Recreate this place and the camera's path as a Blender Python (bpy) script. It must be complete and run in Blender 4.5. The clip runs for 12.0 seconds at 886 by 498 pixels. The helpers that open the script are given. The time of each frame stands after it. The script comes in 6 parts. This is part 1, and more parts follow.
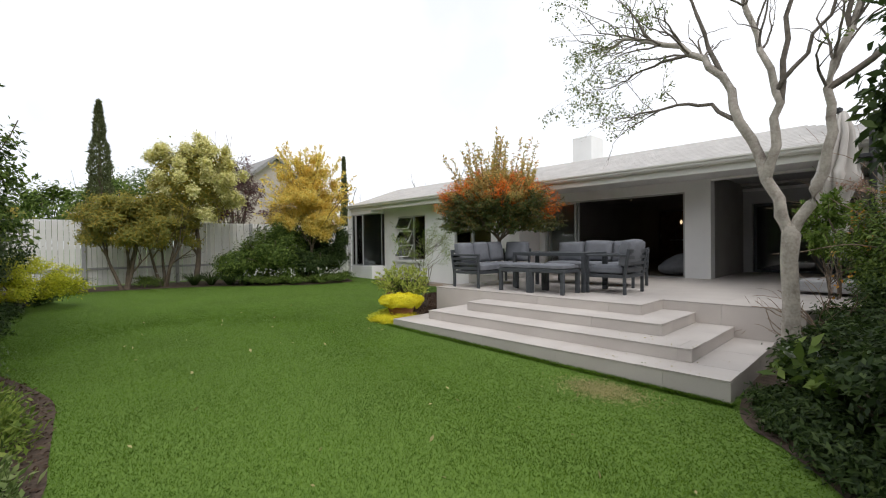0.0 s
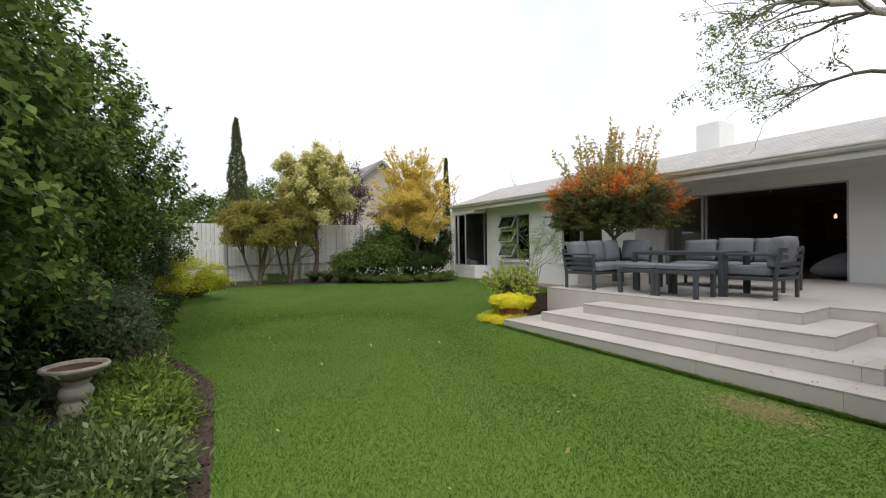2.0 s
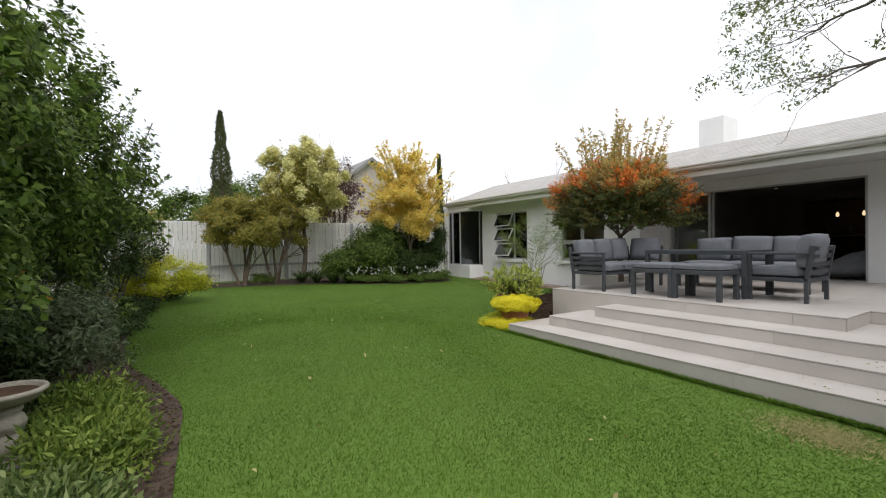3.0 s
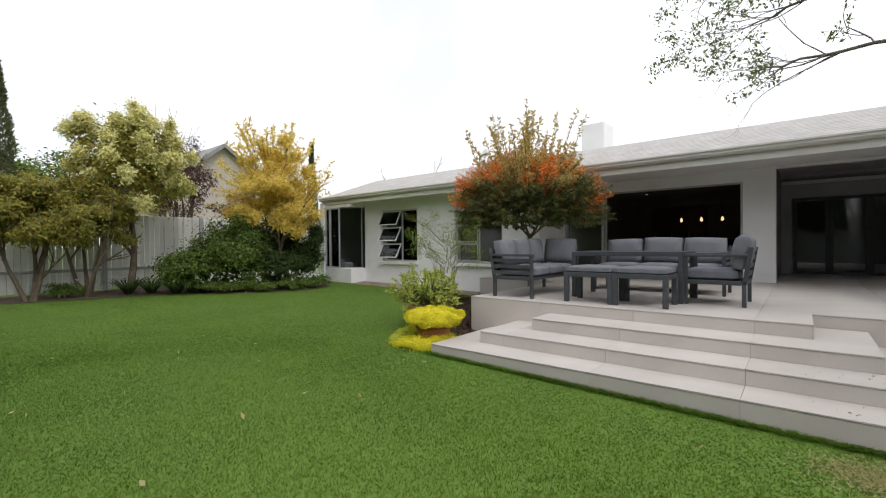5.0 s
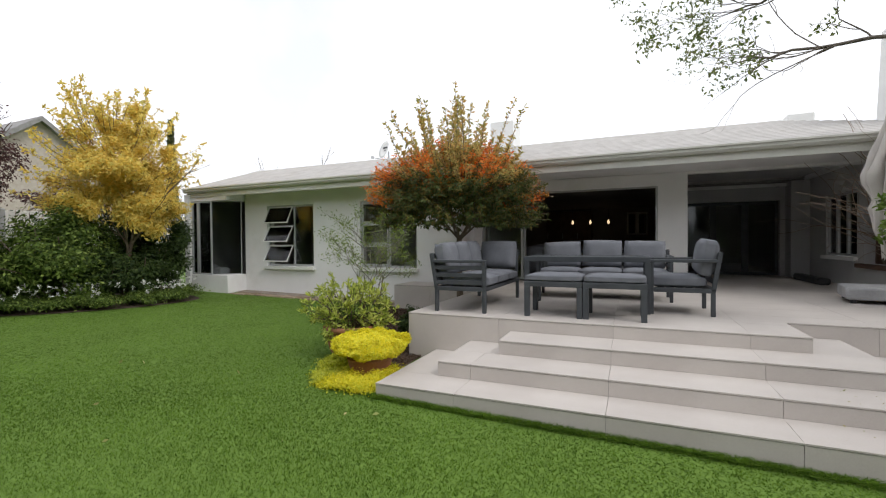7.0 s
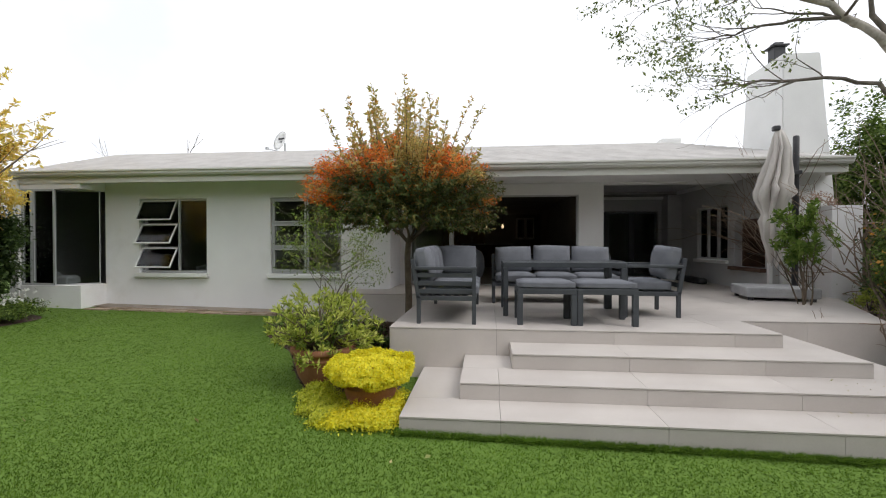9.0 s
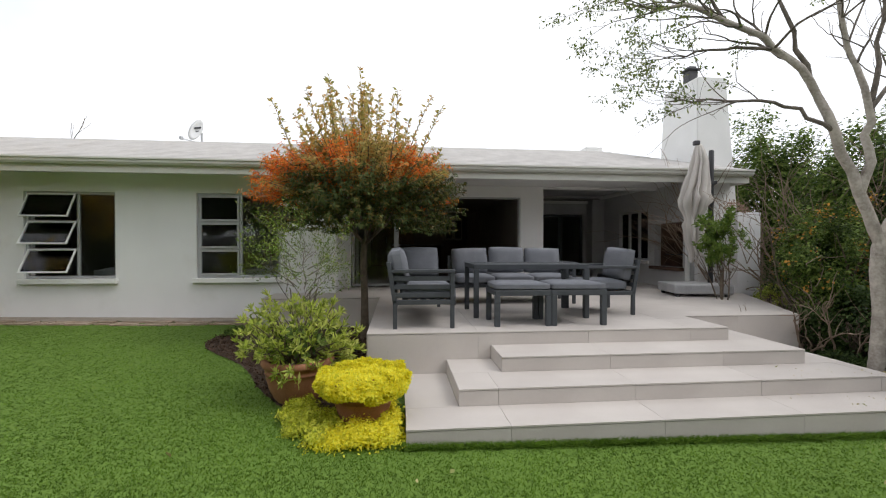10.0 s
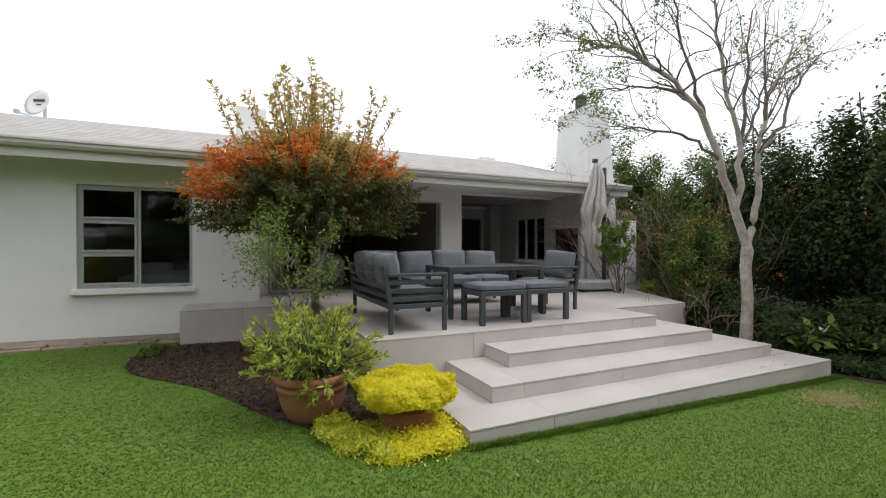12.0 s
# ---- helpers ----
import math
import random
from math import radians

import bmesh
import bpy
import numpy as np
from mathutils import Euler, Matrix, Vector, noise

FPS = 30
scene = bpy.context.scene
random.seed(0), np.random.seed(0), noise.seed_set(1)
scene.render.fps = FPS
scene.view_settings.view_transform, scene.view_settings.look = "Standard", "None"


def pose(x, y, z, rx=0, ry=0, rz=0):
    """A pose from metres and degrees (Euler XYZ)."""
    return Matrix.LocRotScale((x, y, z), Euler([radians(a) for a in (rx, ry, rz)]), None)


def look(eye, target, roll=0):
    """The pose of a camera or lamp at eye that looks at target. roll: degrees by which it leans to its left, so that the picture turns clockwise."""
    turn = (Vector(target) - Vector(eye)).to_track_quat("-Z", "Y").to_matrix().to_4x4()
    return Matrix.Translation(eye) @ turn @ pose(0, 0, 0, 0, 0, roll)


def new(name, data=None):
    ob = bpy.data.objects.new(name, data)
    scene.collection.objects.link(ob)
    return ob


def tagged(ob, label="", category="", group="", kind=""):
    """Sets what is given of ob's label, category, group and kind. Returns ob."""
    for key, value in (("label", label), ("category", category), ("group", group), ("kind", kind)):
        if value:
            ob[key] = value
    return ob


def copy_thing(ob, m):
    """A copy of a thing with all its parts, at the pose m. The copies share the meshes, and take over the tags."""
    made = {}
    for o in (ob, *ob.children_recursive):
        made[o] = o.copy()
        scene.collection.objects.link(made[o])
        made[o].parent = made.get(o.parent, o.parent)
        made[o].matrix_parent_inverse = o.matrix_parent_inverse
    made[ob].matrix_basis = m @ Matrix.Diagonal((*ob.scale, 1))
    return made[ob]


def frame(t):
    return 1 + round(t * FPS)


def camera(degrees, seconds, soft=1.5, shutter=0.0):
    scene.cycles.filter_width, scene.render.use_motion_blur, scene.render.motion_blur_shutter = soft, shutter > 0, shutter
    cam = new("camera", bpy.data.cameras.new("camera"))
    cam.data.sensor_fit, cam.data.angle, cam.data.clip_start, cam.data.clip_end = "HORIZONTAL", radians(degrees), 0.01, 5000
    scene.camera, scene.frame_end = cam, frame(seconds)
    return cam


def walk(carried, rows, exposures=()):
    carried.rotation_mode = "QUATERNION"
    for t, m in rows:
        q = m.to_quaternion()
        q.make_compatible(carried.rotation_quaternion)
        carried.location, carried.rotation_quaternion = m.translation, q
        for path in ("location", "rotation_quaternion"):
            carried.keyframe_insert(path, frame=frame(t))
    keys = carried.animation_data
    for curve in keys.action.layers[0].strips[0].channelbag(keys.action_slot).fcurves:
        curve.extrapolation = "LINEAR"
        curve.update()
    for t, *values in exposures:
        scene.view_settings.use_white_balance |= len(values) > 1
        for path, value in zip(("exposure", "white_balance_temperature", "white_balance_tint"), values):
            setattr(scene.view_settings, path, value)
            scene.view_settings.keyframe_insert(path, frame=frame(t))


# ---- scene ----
cam = camera(90.8, 12.0, soft=1.1)

PATH = [
    (0, (-0.052, 0.012, 1.495), (1.336, 1.452, 1.473), -0.7),
    (0.5, (-0.107, -0.037, 1.485), (1.123, 1.541, 1.469), -0.8),
    (1, (-0.111, -0.028, 1.493), (0.981, 1.648, 1.475), -0.8),
    (1.5, (-0.147, 0.08, 1.483), (0.898, 1.786, 1.466), -0.8),
    (2, (-0.157, 0.267, 1.481), (0.885, 1.974, 1.465), -0.9),
    (2.5, (-0.071, 0.512, 1.47), (0.973, 2.218, 1.452), -0.9),
    (4.5, (0.27, 2.041, 1.477), (1.693, 3.446, 1.454), -0.7),
    (5, (0.446, 2.41, 1.459), (1.99, 3.681, 1.436), -0.6),
    (5.5, (0.606, 2.752, 1.468), (2.24, 3.905, 1.449), -0.6),
    (6, (0.784, 3.127, 1.482), (2.517, 4.126, 1.459), -0.5),
    (6.5, (0.983, 3.439, 1.503), (2.774, 4.33, 1.474), -0.5),
    (8.5, (1.149, 4.851, 1.527), (3.109, 5.25, 1.508), -0.1),
    (9, (1.192, 5.237, 1.555), (3.182, 5.435, 1.532), -0.0),
    (9.5, (1.268, 5.588, 1.564), (3.268, 5.591, 1.542), -0.1),
    (10, (1.33, 5.95, 1.573), (3.32, 5.748, 1.552), 0.1),
    (10.5, (1.444, 6.279, 1.591), (3.407, 5.894, 1.569), 0.1),
    (11, (1.498, 6.652, 1.586), (3.419, 6.094, 1.571), 0.1),
    (11.5, (1.569, 6.991, 1.582), (3.449, 6.309, 1.568), 0.0),
    (12, (1.642, 7.393, 1.588), (3.46, 6.56, 1.577), 0.1),
]
walk(cam, [(t, look(eye, target, roll)) for t, eye, target, roll in PATH])

# ---- light ----
world = bpy.data.worlds.new("world")
scene.world = world
world.use_nodes = True
wn, wl = world.node_tree.nodes, world.node_tree.links
bg = wn["Background"]
sky = wn.new("ShaderNodeTexSky")
sky.sky_type, sky.sun_disc = "NISHITA", False
sky.sun_elevation, sky.sun_rotation = radians(48), radians(200)
sky.air_density, sky.dust_density = 1.0, 3.0
sky_gain = wn.new("ShaderNodeMix")
sky_gain.data_type, sky_gain.blend_type = "RGBA", "MULTIPLY"
sky_gain.inputs[0].default_value = 1.0
sky_gain.inputs[7].default_value = (1.5, 1.45, 1.4, 1)
wl.new(sky.outputs[0], sky_gain.inputs[6])
tc = wn.new("ShaderNodeTexCoord")
cn = wn.new("ShaderNodeTexNoise")
cn.inputs["Scale"].default_value, cn.inputs["Detail"].default_value = 2.2, 6
cr = wn.new("ShaderNodeValToRGB")
cr.color_ramp.elements[0].position, cr.color_ramp.elements[0].color = 0.34, (0.8, 0.8, 0.8, 1)
cr.color_ramp.elements[1].position, cr.color_ramp.elements[1].color = 0.52, (1, 1, 1, 1)
cm = wn.new("ShaderNodeMix")
cm.data_type = "RGBA"
cm.inputs[7].default_value = (10.6, 10.8, 11.3, 1)
wl.new(tc.outputs["Generated"], cn.inputs["Vector"])
wl.new(cn.outputs["Fac"], cr.inputs[0])
wl.new(cr.outputs[0], cm.inputs[0])
wl.new(sky_gain.outputs[2], cm.inputs[6])
wl.new(cm.outputs[2], bg.inputs[0])
bg.inputs[1].default_value = 0.108
sun_data = bpy.data.lights.new("sun", "SUN")
sun_data.energy, sun_data.angle, sun_data.color = 1.3, radians(25), (1.0, 0.97, 0.93)
sun = new("sun", sun_data)
sun.matrix_world = look((-3, -7, 14), (2, 4, 0))

# ---- materials ----


def mat(name, c1, c2, scale=8.0, rough=0.8, bump=0.15, fine=60.0, metal=0.0, island=False, spec=0.5, stain=None, vary=0.1):
    m = bpy.data.materials.new(name)
    m.use_nodes = True
    n, l = m.node_tree.nodes, m.node_tree.links
    p = n["Principled BSDF"]
    p.inputs["Roughness"].default_value, p.inputs["Metallic"].default_value = rough, metal
    p.inputs["Specular IOR Level"].default_value = spec
    t = n.new("ShaderNodeTexCoord")
    a = n.new("ShaderNodeTexNoise")
    a.inputs["Scale"].default_value, a.inputs["Detail"].default_value = scale, 5
    b = n.new("ShaderNodeTexNoise")
    b.inputs["Scale"].default_value, b.inputs["Detail"].default_value = fine, 3
    l.new(t.outputs["Object"], a.inputs["Vector"])
    l.new(t.outputs["Object"], b.inputs["Vector"])
    w = n.new("ShaderNodeMath")
    w.operation = "MULTIPLY_ADD"
    w.inputs[1].default_value, w.inputs[2].default_value = 0.35, 0.0
    l.new(b.outputs["Fac"], w.inputs[0])
    add = n.new("ShaderNodeMath")
    add.operation = "MULTIPLY_ADD"
    add.inputs[1].default_value = 0.65
    l.new(a.outputs["Fac"], add.inputs[0])
    l.new(w.outputs[0], add.inputs[2])
    r = n.new("ShaderNodeValToRGB")
    r.color_ramp.elements[0].position, r.color_ramp.elements[0].color = 0.36, (*c1, 1)
    r.color_ramp.elements[1].position, r.color_ramp.elements[1].color = 0.64, (*c2, 1)
    l.new(add.outputs[0], r.inputs[0])
    out = r.outputs[0]
    if island:
        o = n.new("ShaderNodeObjectInfo")
        h = n.new("ShaderNodeHueSaturation")
        v = n.new("ShaderNodeMapRange")
        v.inputs["To Min"].default_value, v.inputs["To Max"].default_value = 1 - vary, 1 + vary
        l.new(o.outputs["Random"], v.inputs["Value"])
        l.new(v.outputs[0], h.inputs["Value"])
        l.new(out, h.inputs["Color"])
        out = h.outputs[0]
    if stain:
        s = n.new("ShaderNodeTexNoise")
        s.inputs["Scale"].default_value, s.inputs["Detail"].default_value, s.inputs["Roughness"].default_value = stain[1], 8, 0.65
        l.new(t.outputs["Object"], s.inputs["Vector"])
        q = n.new("ShaderNodeValToRGB")
        q.color_ramp.elements[0].position, q.color_ramp.elements[0].color = stain[2], (0, 0, 0, 1)
        q.color_ramp.elements[1].position, q.color_ramp.elements[1].color = stain[2] + 0.15, (1, 1, 1, 1)
        l.new(s.outputs["Fac"], q.inputs[0])
        x = n.new("ShaderNodeMix")
        x.data_type = "RGBA"
        x.inputs[7].default_value = (*stain[0], 1)
        l.new(q.outputs[0], x.inputs[0])
        l.new(out, x.inputs[6])
        out = x.outputs[2]
    l.new(out, p.inputs["Base Color"])
    if bump:
        d = n.new("ShaderNodeBump")
        d.inputs["Strength"].default_value, d.inputs["Distance"].default_value = bump, 0.01
        l.new(add.outputs[0], d.inputs["Height"])
        l.new(d.outputs[0], p.inputs["Normal"])
    return m


def leaf_mat(name, *cols, trans=0.35, rough=0.55, spec=0.22):
    m = bpy.data.materials.new(name)
    m.use_nodes = True
    n, l = m.node_tree.nodes, m.node_tree.links
    p = n["Principled BSDF"]
    p.inputs["Roughness"].default_value = rough
    p.inputs["Specular IOR Level"].default_value = spec
    g = n.new("ShaderNodeNewGeometry")
    r = n.new("ShaderNodeValToRGB")
    els = r.color_ramp.elements
    while len(els) < len(cols):
        els.new(0.5)
    for i, c in enumerate(cols):
        els[i].position = i / max(1, len(cols) - 1)
        els[i].color = (*c, 1)
    l.new(g.outputs["Random Per Island"], r.inputs[0])
    l.new(r.outputs[0], p.inputs["Base Color"])
    t = n.new("ShaderNodeBsdfTranslucent")
    l.new(r.outputs[0], t.inputs["Color"])
    x = n.new("ShaderNodeMixShader")
    x.inputs[0].default_value = trans
    l.new(p.outputs[0], x.inputs[1])
    l.new(t.outputs[0], x.inputs[2])
    l.new(x.outputs[0], n["Material Output"].inputs["Surface"])
    return m


def glass_mat(name, tint=(0.95, 0.97, 0.96), rough=0.0):
    m = bpy.data.materials.new(name)
    m.use_nodes = True
    n, l = m.node_tree.nodes, m.node_tree.links
    t = n.new("ShaderNodeBsdfTransparent")
    t.inputs[0].default_value = (*tint, 1)
    g = n.new("ShaderNodeBsdfGlossy")
    g.inputs["Roughness"].default_value = rough
    f = n.new("ShaderNodeFresnel")
    f.inputs[0].default_value = 1.48
    x = n.new("ShaderNodeMixShader")
    l.new(f.outputs[0], x.inputs[0])
    l.new(t.outputs[0], x.inputs[1])
    l.new(g.outputs[0], x.inputs[2])
    l.new(x.outputs[0], n["Material Output"].inputs["Surface"])
    return m


# White patio plaster, with the shade under the roof mixed into its grey.
M_PATIO_SHADE = mat("patio_shade_grey", (0.45, 0.45, 0.455), (0.52, 0.52, 0.525), 1.4, 0.9, 0.15, 90)
M_PLASTER = mat("plaster", (0.79, 0.785, 0.79), (0.86, 0.855, 0.86), 0.9, 0.9, 0.2, 90, stain=((0.76, 0.75, 0.74), 0.7, 0.56))
M_WHITE = mat("white_paint", (0.76, 0.76, 0.75), (0.82, 0.82, 0.81), 2, 0.7, 0.1, 60)
M_FASCIA = mat("fascia_paint", (0.66, 0.65, 0.6), (0.72, 0.71, 0.66), 2, 0.6, 0.05, 40)
M_GUTTER = mat("gutter_metal", (0.6, 0.59, 0.54), (0.67, 0.66, 0.61), 3, 0.45, 0.05, 40)
M_TILE = mat("porcelain_tile", (0.5, 0.455, 0.425), (0.58, 0.535, 0.5), 1.6, 0.55, 0.04, 120, island=True, vary=0.03, stain=((0.4, 0.35, 0.31), 9.0, 0.68))
M_GROUT = mat("grout", (0.2, 0.18, 0.16), (0.27, 0.245, 0.22), 20, 0.9, 0.2)
M_SHINGLE = mat("roof_shingle", (0.49, 0.472, 0.458), (0.6, 0.58, 0.562), 3.5, 0.85, 0.2, 50, island=True, vary=0.06, stain=((0.48, 0.45, 0.42), 1.6, 0.6))
M_ALU = mat("aluminium", (0.42, 0.43, 0.44), (0.48, 0.49, 0.5), 4, 0.4, 0.02, 60, metal=0.3)
M_DARK = mat("dark_paint", (0.03, 0.03, 0.035), (0.05, 0.05, 0.055), 5, 0.5, 0.05)
M_FRAME = mat("furniture_frame", (0.05, 0.055, 0.062), (0.072, 0.078, 0.087), 6, 0.45, 0.04, 150, spec=0.4)
M_CUSH = mat("cushion_fabric", (0.135, 0.142, 0.162), (0.19, 0.197, 0.219), 5, 0.95, 0.5, 220)
# Room walls: the dimness indoors is put into this grey-taupe colour.
M_ROOM_DIM = mat("dimmed_room_paint", (0.3, 0.285, 0.27), (0.36, 0.345, 0.33), 1.5, 0.9, 0.05)
M_INTFLOOR = mat("room_floor", (0.2, 0.175, 0.15), (0.27, 0.24, 0.21), 3, 0.4, 0.03)
M_SOIL = mat("soil", (0.045, 0.03, 0.02), (0.11, 0.075, 0.052), 14, 0.95, 1.0, 60)
M_LAWN = mat("lawn_soil", (0.094, 0.172, 0.02), (0.134, 0.226, 0.03), 30, 0.95, 0.4, 70)
M_TERRACOTTA = mat("terracotta", (0.3, 0.125, 0.065), (0.42, 0.19, 0.105), 5, 0.8, 0.15, 70, stain=((0.45, 0.33, 0.26), 6.0, 0.6))
M_STONE = mat("cast_stone", (0.27, 0.24, 0.19), (0.47, 0.43, 0.36), 9, 0.9, 0.5, 80)
M_SCREED = mat("cement_screed", (0.4, 0.34, 0.28), (0.52, 0.46, 0.4), 5, 0.9, 0.3, 60)
M_RUST = mat("rust_stain", (0.06, 0.032, 0.018), (0.14, 0.078, 0.042), 12, 0.8, 0.3)
M_FLAG = mat("flagstone", (0.26, 0.18, 0.13), (0.42, 0.33, 0.26), 6, 0.85, 0.4, 60, island=True)
M_BARK_PALE = mat("pale_bark", (0.28, 0.245, 0.21), (0.54, 0.49, 0.43), 7, 0.85, 0.5, 40, stain=((0.13, 0.1, 0.08), 4.0, 0.56))
M_TWIG = mat("twig_bark", (0.1, 0.085, 0.07), (0.22, 0.185, 0.155), 14, 0.9, 0.5, 60)
M_DRY = mat("dry_twig_bark", (0.2, 0.145, 0.105), (0.36, 0.27, 0.2), 14, 0.9, 0.4, 60)
M_BARK = mat("brown_bark", (0.09, 0.068, 0.05), (0.18, 0.14, 0.1), 12, 0.9, 0.6, 60)
M_CANVAS = mat("umbrella_canvas", (0.52, 0.485, 0.455), (0.6, 0.565, 0.535), 4, 0.9, 0.3, 160)
M_FENCE = mat("fence_board", (0.74, 0.73, 0.7), (0.82, 0.81, 0.79), 4, 0.8, 0.15, 60, island=True)
M_BRICK = mat("fire_brick", (0.06, 0.032, 0.022), (0.13, 0.07, 0.045), 9, 0.9, 0.4)
M_FARBRICK = mat("far_brick", (0.4, 0.34, 0.3), (0.5, 0.44, 0.39), 5, 0.9, 0.2)
M_SLATE = mat("far_roof", (0.22, 0.21, 0.21), (0.3, 0.29, 0.29), 5, 0.9, 0.2)
M_REDROOF = mat("red_roof", (0.3, 0.1, 0.06), (0.42, 0.17, 0.1), 5, 0.9, 0.2)
M_GLASS = glass_mat("window_glass")
# Bay panes carry a dark colour that imitates the dim room behind them.
M_BAY_DIM = glass_mat("dimming_bay_glass", (0.62, 0.65, 0.65))
M_CONC = mat("concrete_slab", (0.33, 0.33, 0.34), (0.44, 0.44, 0.45), 5, 0.9, 0.2)
M_WOOD = mat("room_wood", (0.12, 0.07, 0.04), (0.2, 0.12, 0.07), 6, 0.6, 0.1)
M_LINEN = mat("bed_linen", (0.5, 0.5, 0.52), (0.6, 0.6, 0.62), 6, 0.9, 0.2)

L_DARK = leaf_mat("dark_leaf", (0.02, 0.038, 0.011), (0.038, 0.068, 0.018), (0.06, 0.098, 0.026), (0.1, 0.145, 0.04))
L_HEDGE = leaf_mat("hedge_leaf", (0.04, 0.07, 0.016), (0.085, 0.14, 0.026), (0.14, 0.21, 0.04), (0.25, 0.33, 0.075))
L_GREY = leaf_mat("grey_green_leaf", (0.065, 0.09, 0.045), (0.115, 0.15, 0.072), (0.2, 0.245, 0.125))
L_VARI = leaf_mat("cream_leaf", (0.38, 0.4, 0.11), (0.72, 0.68, 0.27), (0.84, 0.79, 0.4), (0.88, 0.85, 0.5), trans=0.45)
L_YELLOW = leaf_mat("yellow_leaf", (0.6, 0.42, 0.07), (0.84, 0.62, 0.13), (0.9, 0.74, 0.22), (0.66, 0.6, 0.16), trans=0.45)
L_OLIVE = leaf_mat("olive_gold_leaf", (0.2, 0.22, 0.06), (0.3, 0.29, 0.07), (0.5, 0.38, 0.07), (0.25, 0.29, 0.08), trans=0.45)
L_ORANGE = leaf_mat("orange_leaf", (0.8, 0.13, 0.025), (0.92, 0.24, 0.045), (0.95, 0.36, 0.08), (0.45, 0.27, 0.06), (0.9, 0.3, 0.05), trans=0.5)
L_MAPLE = leaf_mat("bronze_green_leaf", (0.038, 0.062, 0.016), (0.062, 0.096, 0.024), (0.1, 0.128, 0.034), (0.24, 0.16, 0.04), trans=0.38)
L_GOLD = leaf_mat("golden_sedum_leaf", (0.78, 0.7, 0.03), (0.92, 0.83, 0.05), (0.95, 0.88, 0.1), (0.66, 0.68, 0.05), trans=0.45)
L_LIME = leaf_mat("lime_leaf", (0.2, 0.27, 0.04), (0.52, 0.6, 0.1), (0.74, 0.76, 0.22), (0.15, 0.22, 0.035), trans=0.45)
L_PLUM = leaf_mat("plum_leaf", (0.06, 0.025, 0.028), (0.11, 0.05, 0.05), (0.17, 0.09, 0.08))
L_CYP = leaf_mat("cypress_leaf", (0.075, 0.092, 0.038), (0.12, 0.14, 0.06), (0.17, 0.19, 0.085))
L_TREE = leaf_mat("sparse_leaf", (0.09, 0.13, 0.035), (0.16, 0.21, 0.06), (0.26, 0.28, 0.1), trans=0.5)
L_GRASS = leaf_mat("grass_blade", (0.046, 0.094, 0.009), (0.076, 0.15, 0.013), (0.102, 0.188, 0.018), (0.15, 0.235, 0.034), trans=0.3, rough=0.7, spec=0.1)
L_GLIME = leaf_mat("golden_green_leaf", (0.36, 0.4, 0.03), (0.62, 0.62, 0.05), (0.74, 0.7, 0.08), (0.2, 0.28, 0.03), trans=0.45)
L_SEDUM = leaf_mat("green_sedum_leaf", (0.42, 0.48, 0.04), (0.62, 0.64, 0.06), (0.76, 0.74, 0.1), (0.28, 0.36, 0.04), trans=0.4)
L_YOUNG = leaf_mat("young_leaf", (0.07, 0.13, 0.022), (0.12, 0.2, 0.034), (0.19, 0.28, 0.055), (0.26, 0.35, 0.085), trans=0.45)
L_SHOOT = leaf_mat("shoot_leaf", (0.32, 0.31, 0.09), (0.5, 0.43, 0.14), (0.62, 0.46, 0.16), (0.66, 0.36, 0.11), trans=0.5)


def grass_tone(m):
    """Broad soft patches of lighter and darker growth over the lawn."""
    n, l = m.node_tree.nodes, m.node_tree.links
    t = n.new("ShaderNodeTexCoord")
    a = n.new("ShaderNodeTexNoise")
    a.inputs["Scale"].default_value, a.inputs["Detail"].default_value = 1.1, 10
    l.new(t.outputs["Object"], a.inputs["Vector"])
    r = n.new("ShaderNodeMapRange")
    r.inputs["From Min"].default_value, r.inputs["From Max"].default_value = 0.3, 0.7
    r.inputs["To Min"].default_value, r.inputs["To Max"].default_value = 0.8, 1.22
    l.new(a.outputs["Fac"], r.inputs["Value"])
    ramp = [q for q in n if q.bl_idname == "ShaderNodeValToRGB"][0]
    h = n.new("ShaderNodeHueSaturation")
    l.new(ramp.outputs[0], h.inputs["Color"])
    l.new(r.outputs[0], h.inputs["Value"])
    for q in n:
        if q.bl_idname == "ShaderNodeBsdfPrincipled":
            l.new(h.outputs[0], q.inputs["Base Color"])
        if q.bl_idname == "ShaderNodeBsdfTranslucent":
            l.new(h.outputs[0], q.inputs["Color"])


L_STRAW = leaf_mat("dry_grass", (0.42, 0.36, 0.16), (0.54, 0.46, 0.23), (0.26, 0.3, 0.09))
grass_tone(L_GRASS)
L_WHITE = leaf_mat("white_petal", (0.75, 0.75, 0.72), (0.85, 0.85, 0.83))
L_FERN = leaf_mat("fern_leaf", (0.08, 0.135, 0.022), (0.15, 0.23, 0.036), (0.25, 0.33, 0.065), (0.32, 0.39, 0.09))
L_COVER = leaf_mat("cover_leaf", (0.06, 0.1, 0.026), (0.12, 0.18, 0.048), (0.2, 0.27, 0.085), (0.34, 0.4, 0.17))
L_FIRE = leaf_mat("orange_berry", (0.55, 0.24, 0.04), (0.62, 0.36, 0.07))
L_PINK = leaf_mat("dry_flower", (0.32, 0.2, 0.15), (0.42, 0.29, 0.22))
L_PURPLE = leaf_mat("purple_petal", (0.16, 0.05, 0.35), (0.25, 0.1, 0.45))

# ---- builders ----
rng = np.random.default_rng(7)


def gz(x, y):
    """Height of the lawn, which rises gently away from the path's start."""
    return 0.027 + 0.018 * min(max(y, -6.0), 18.0)


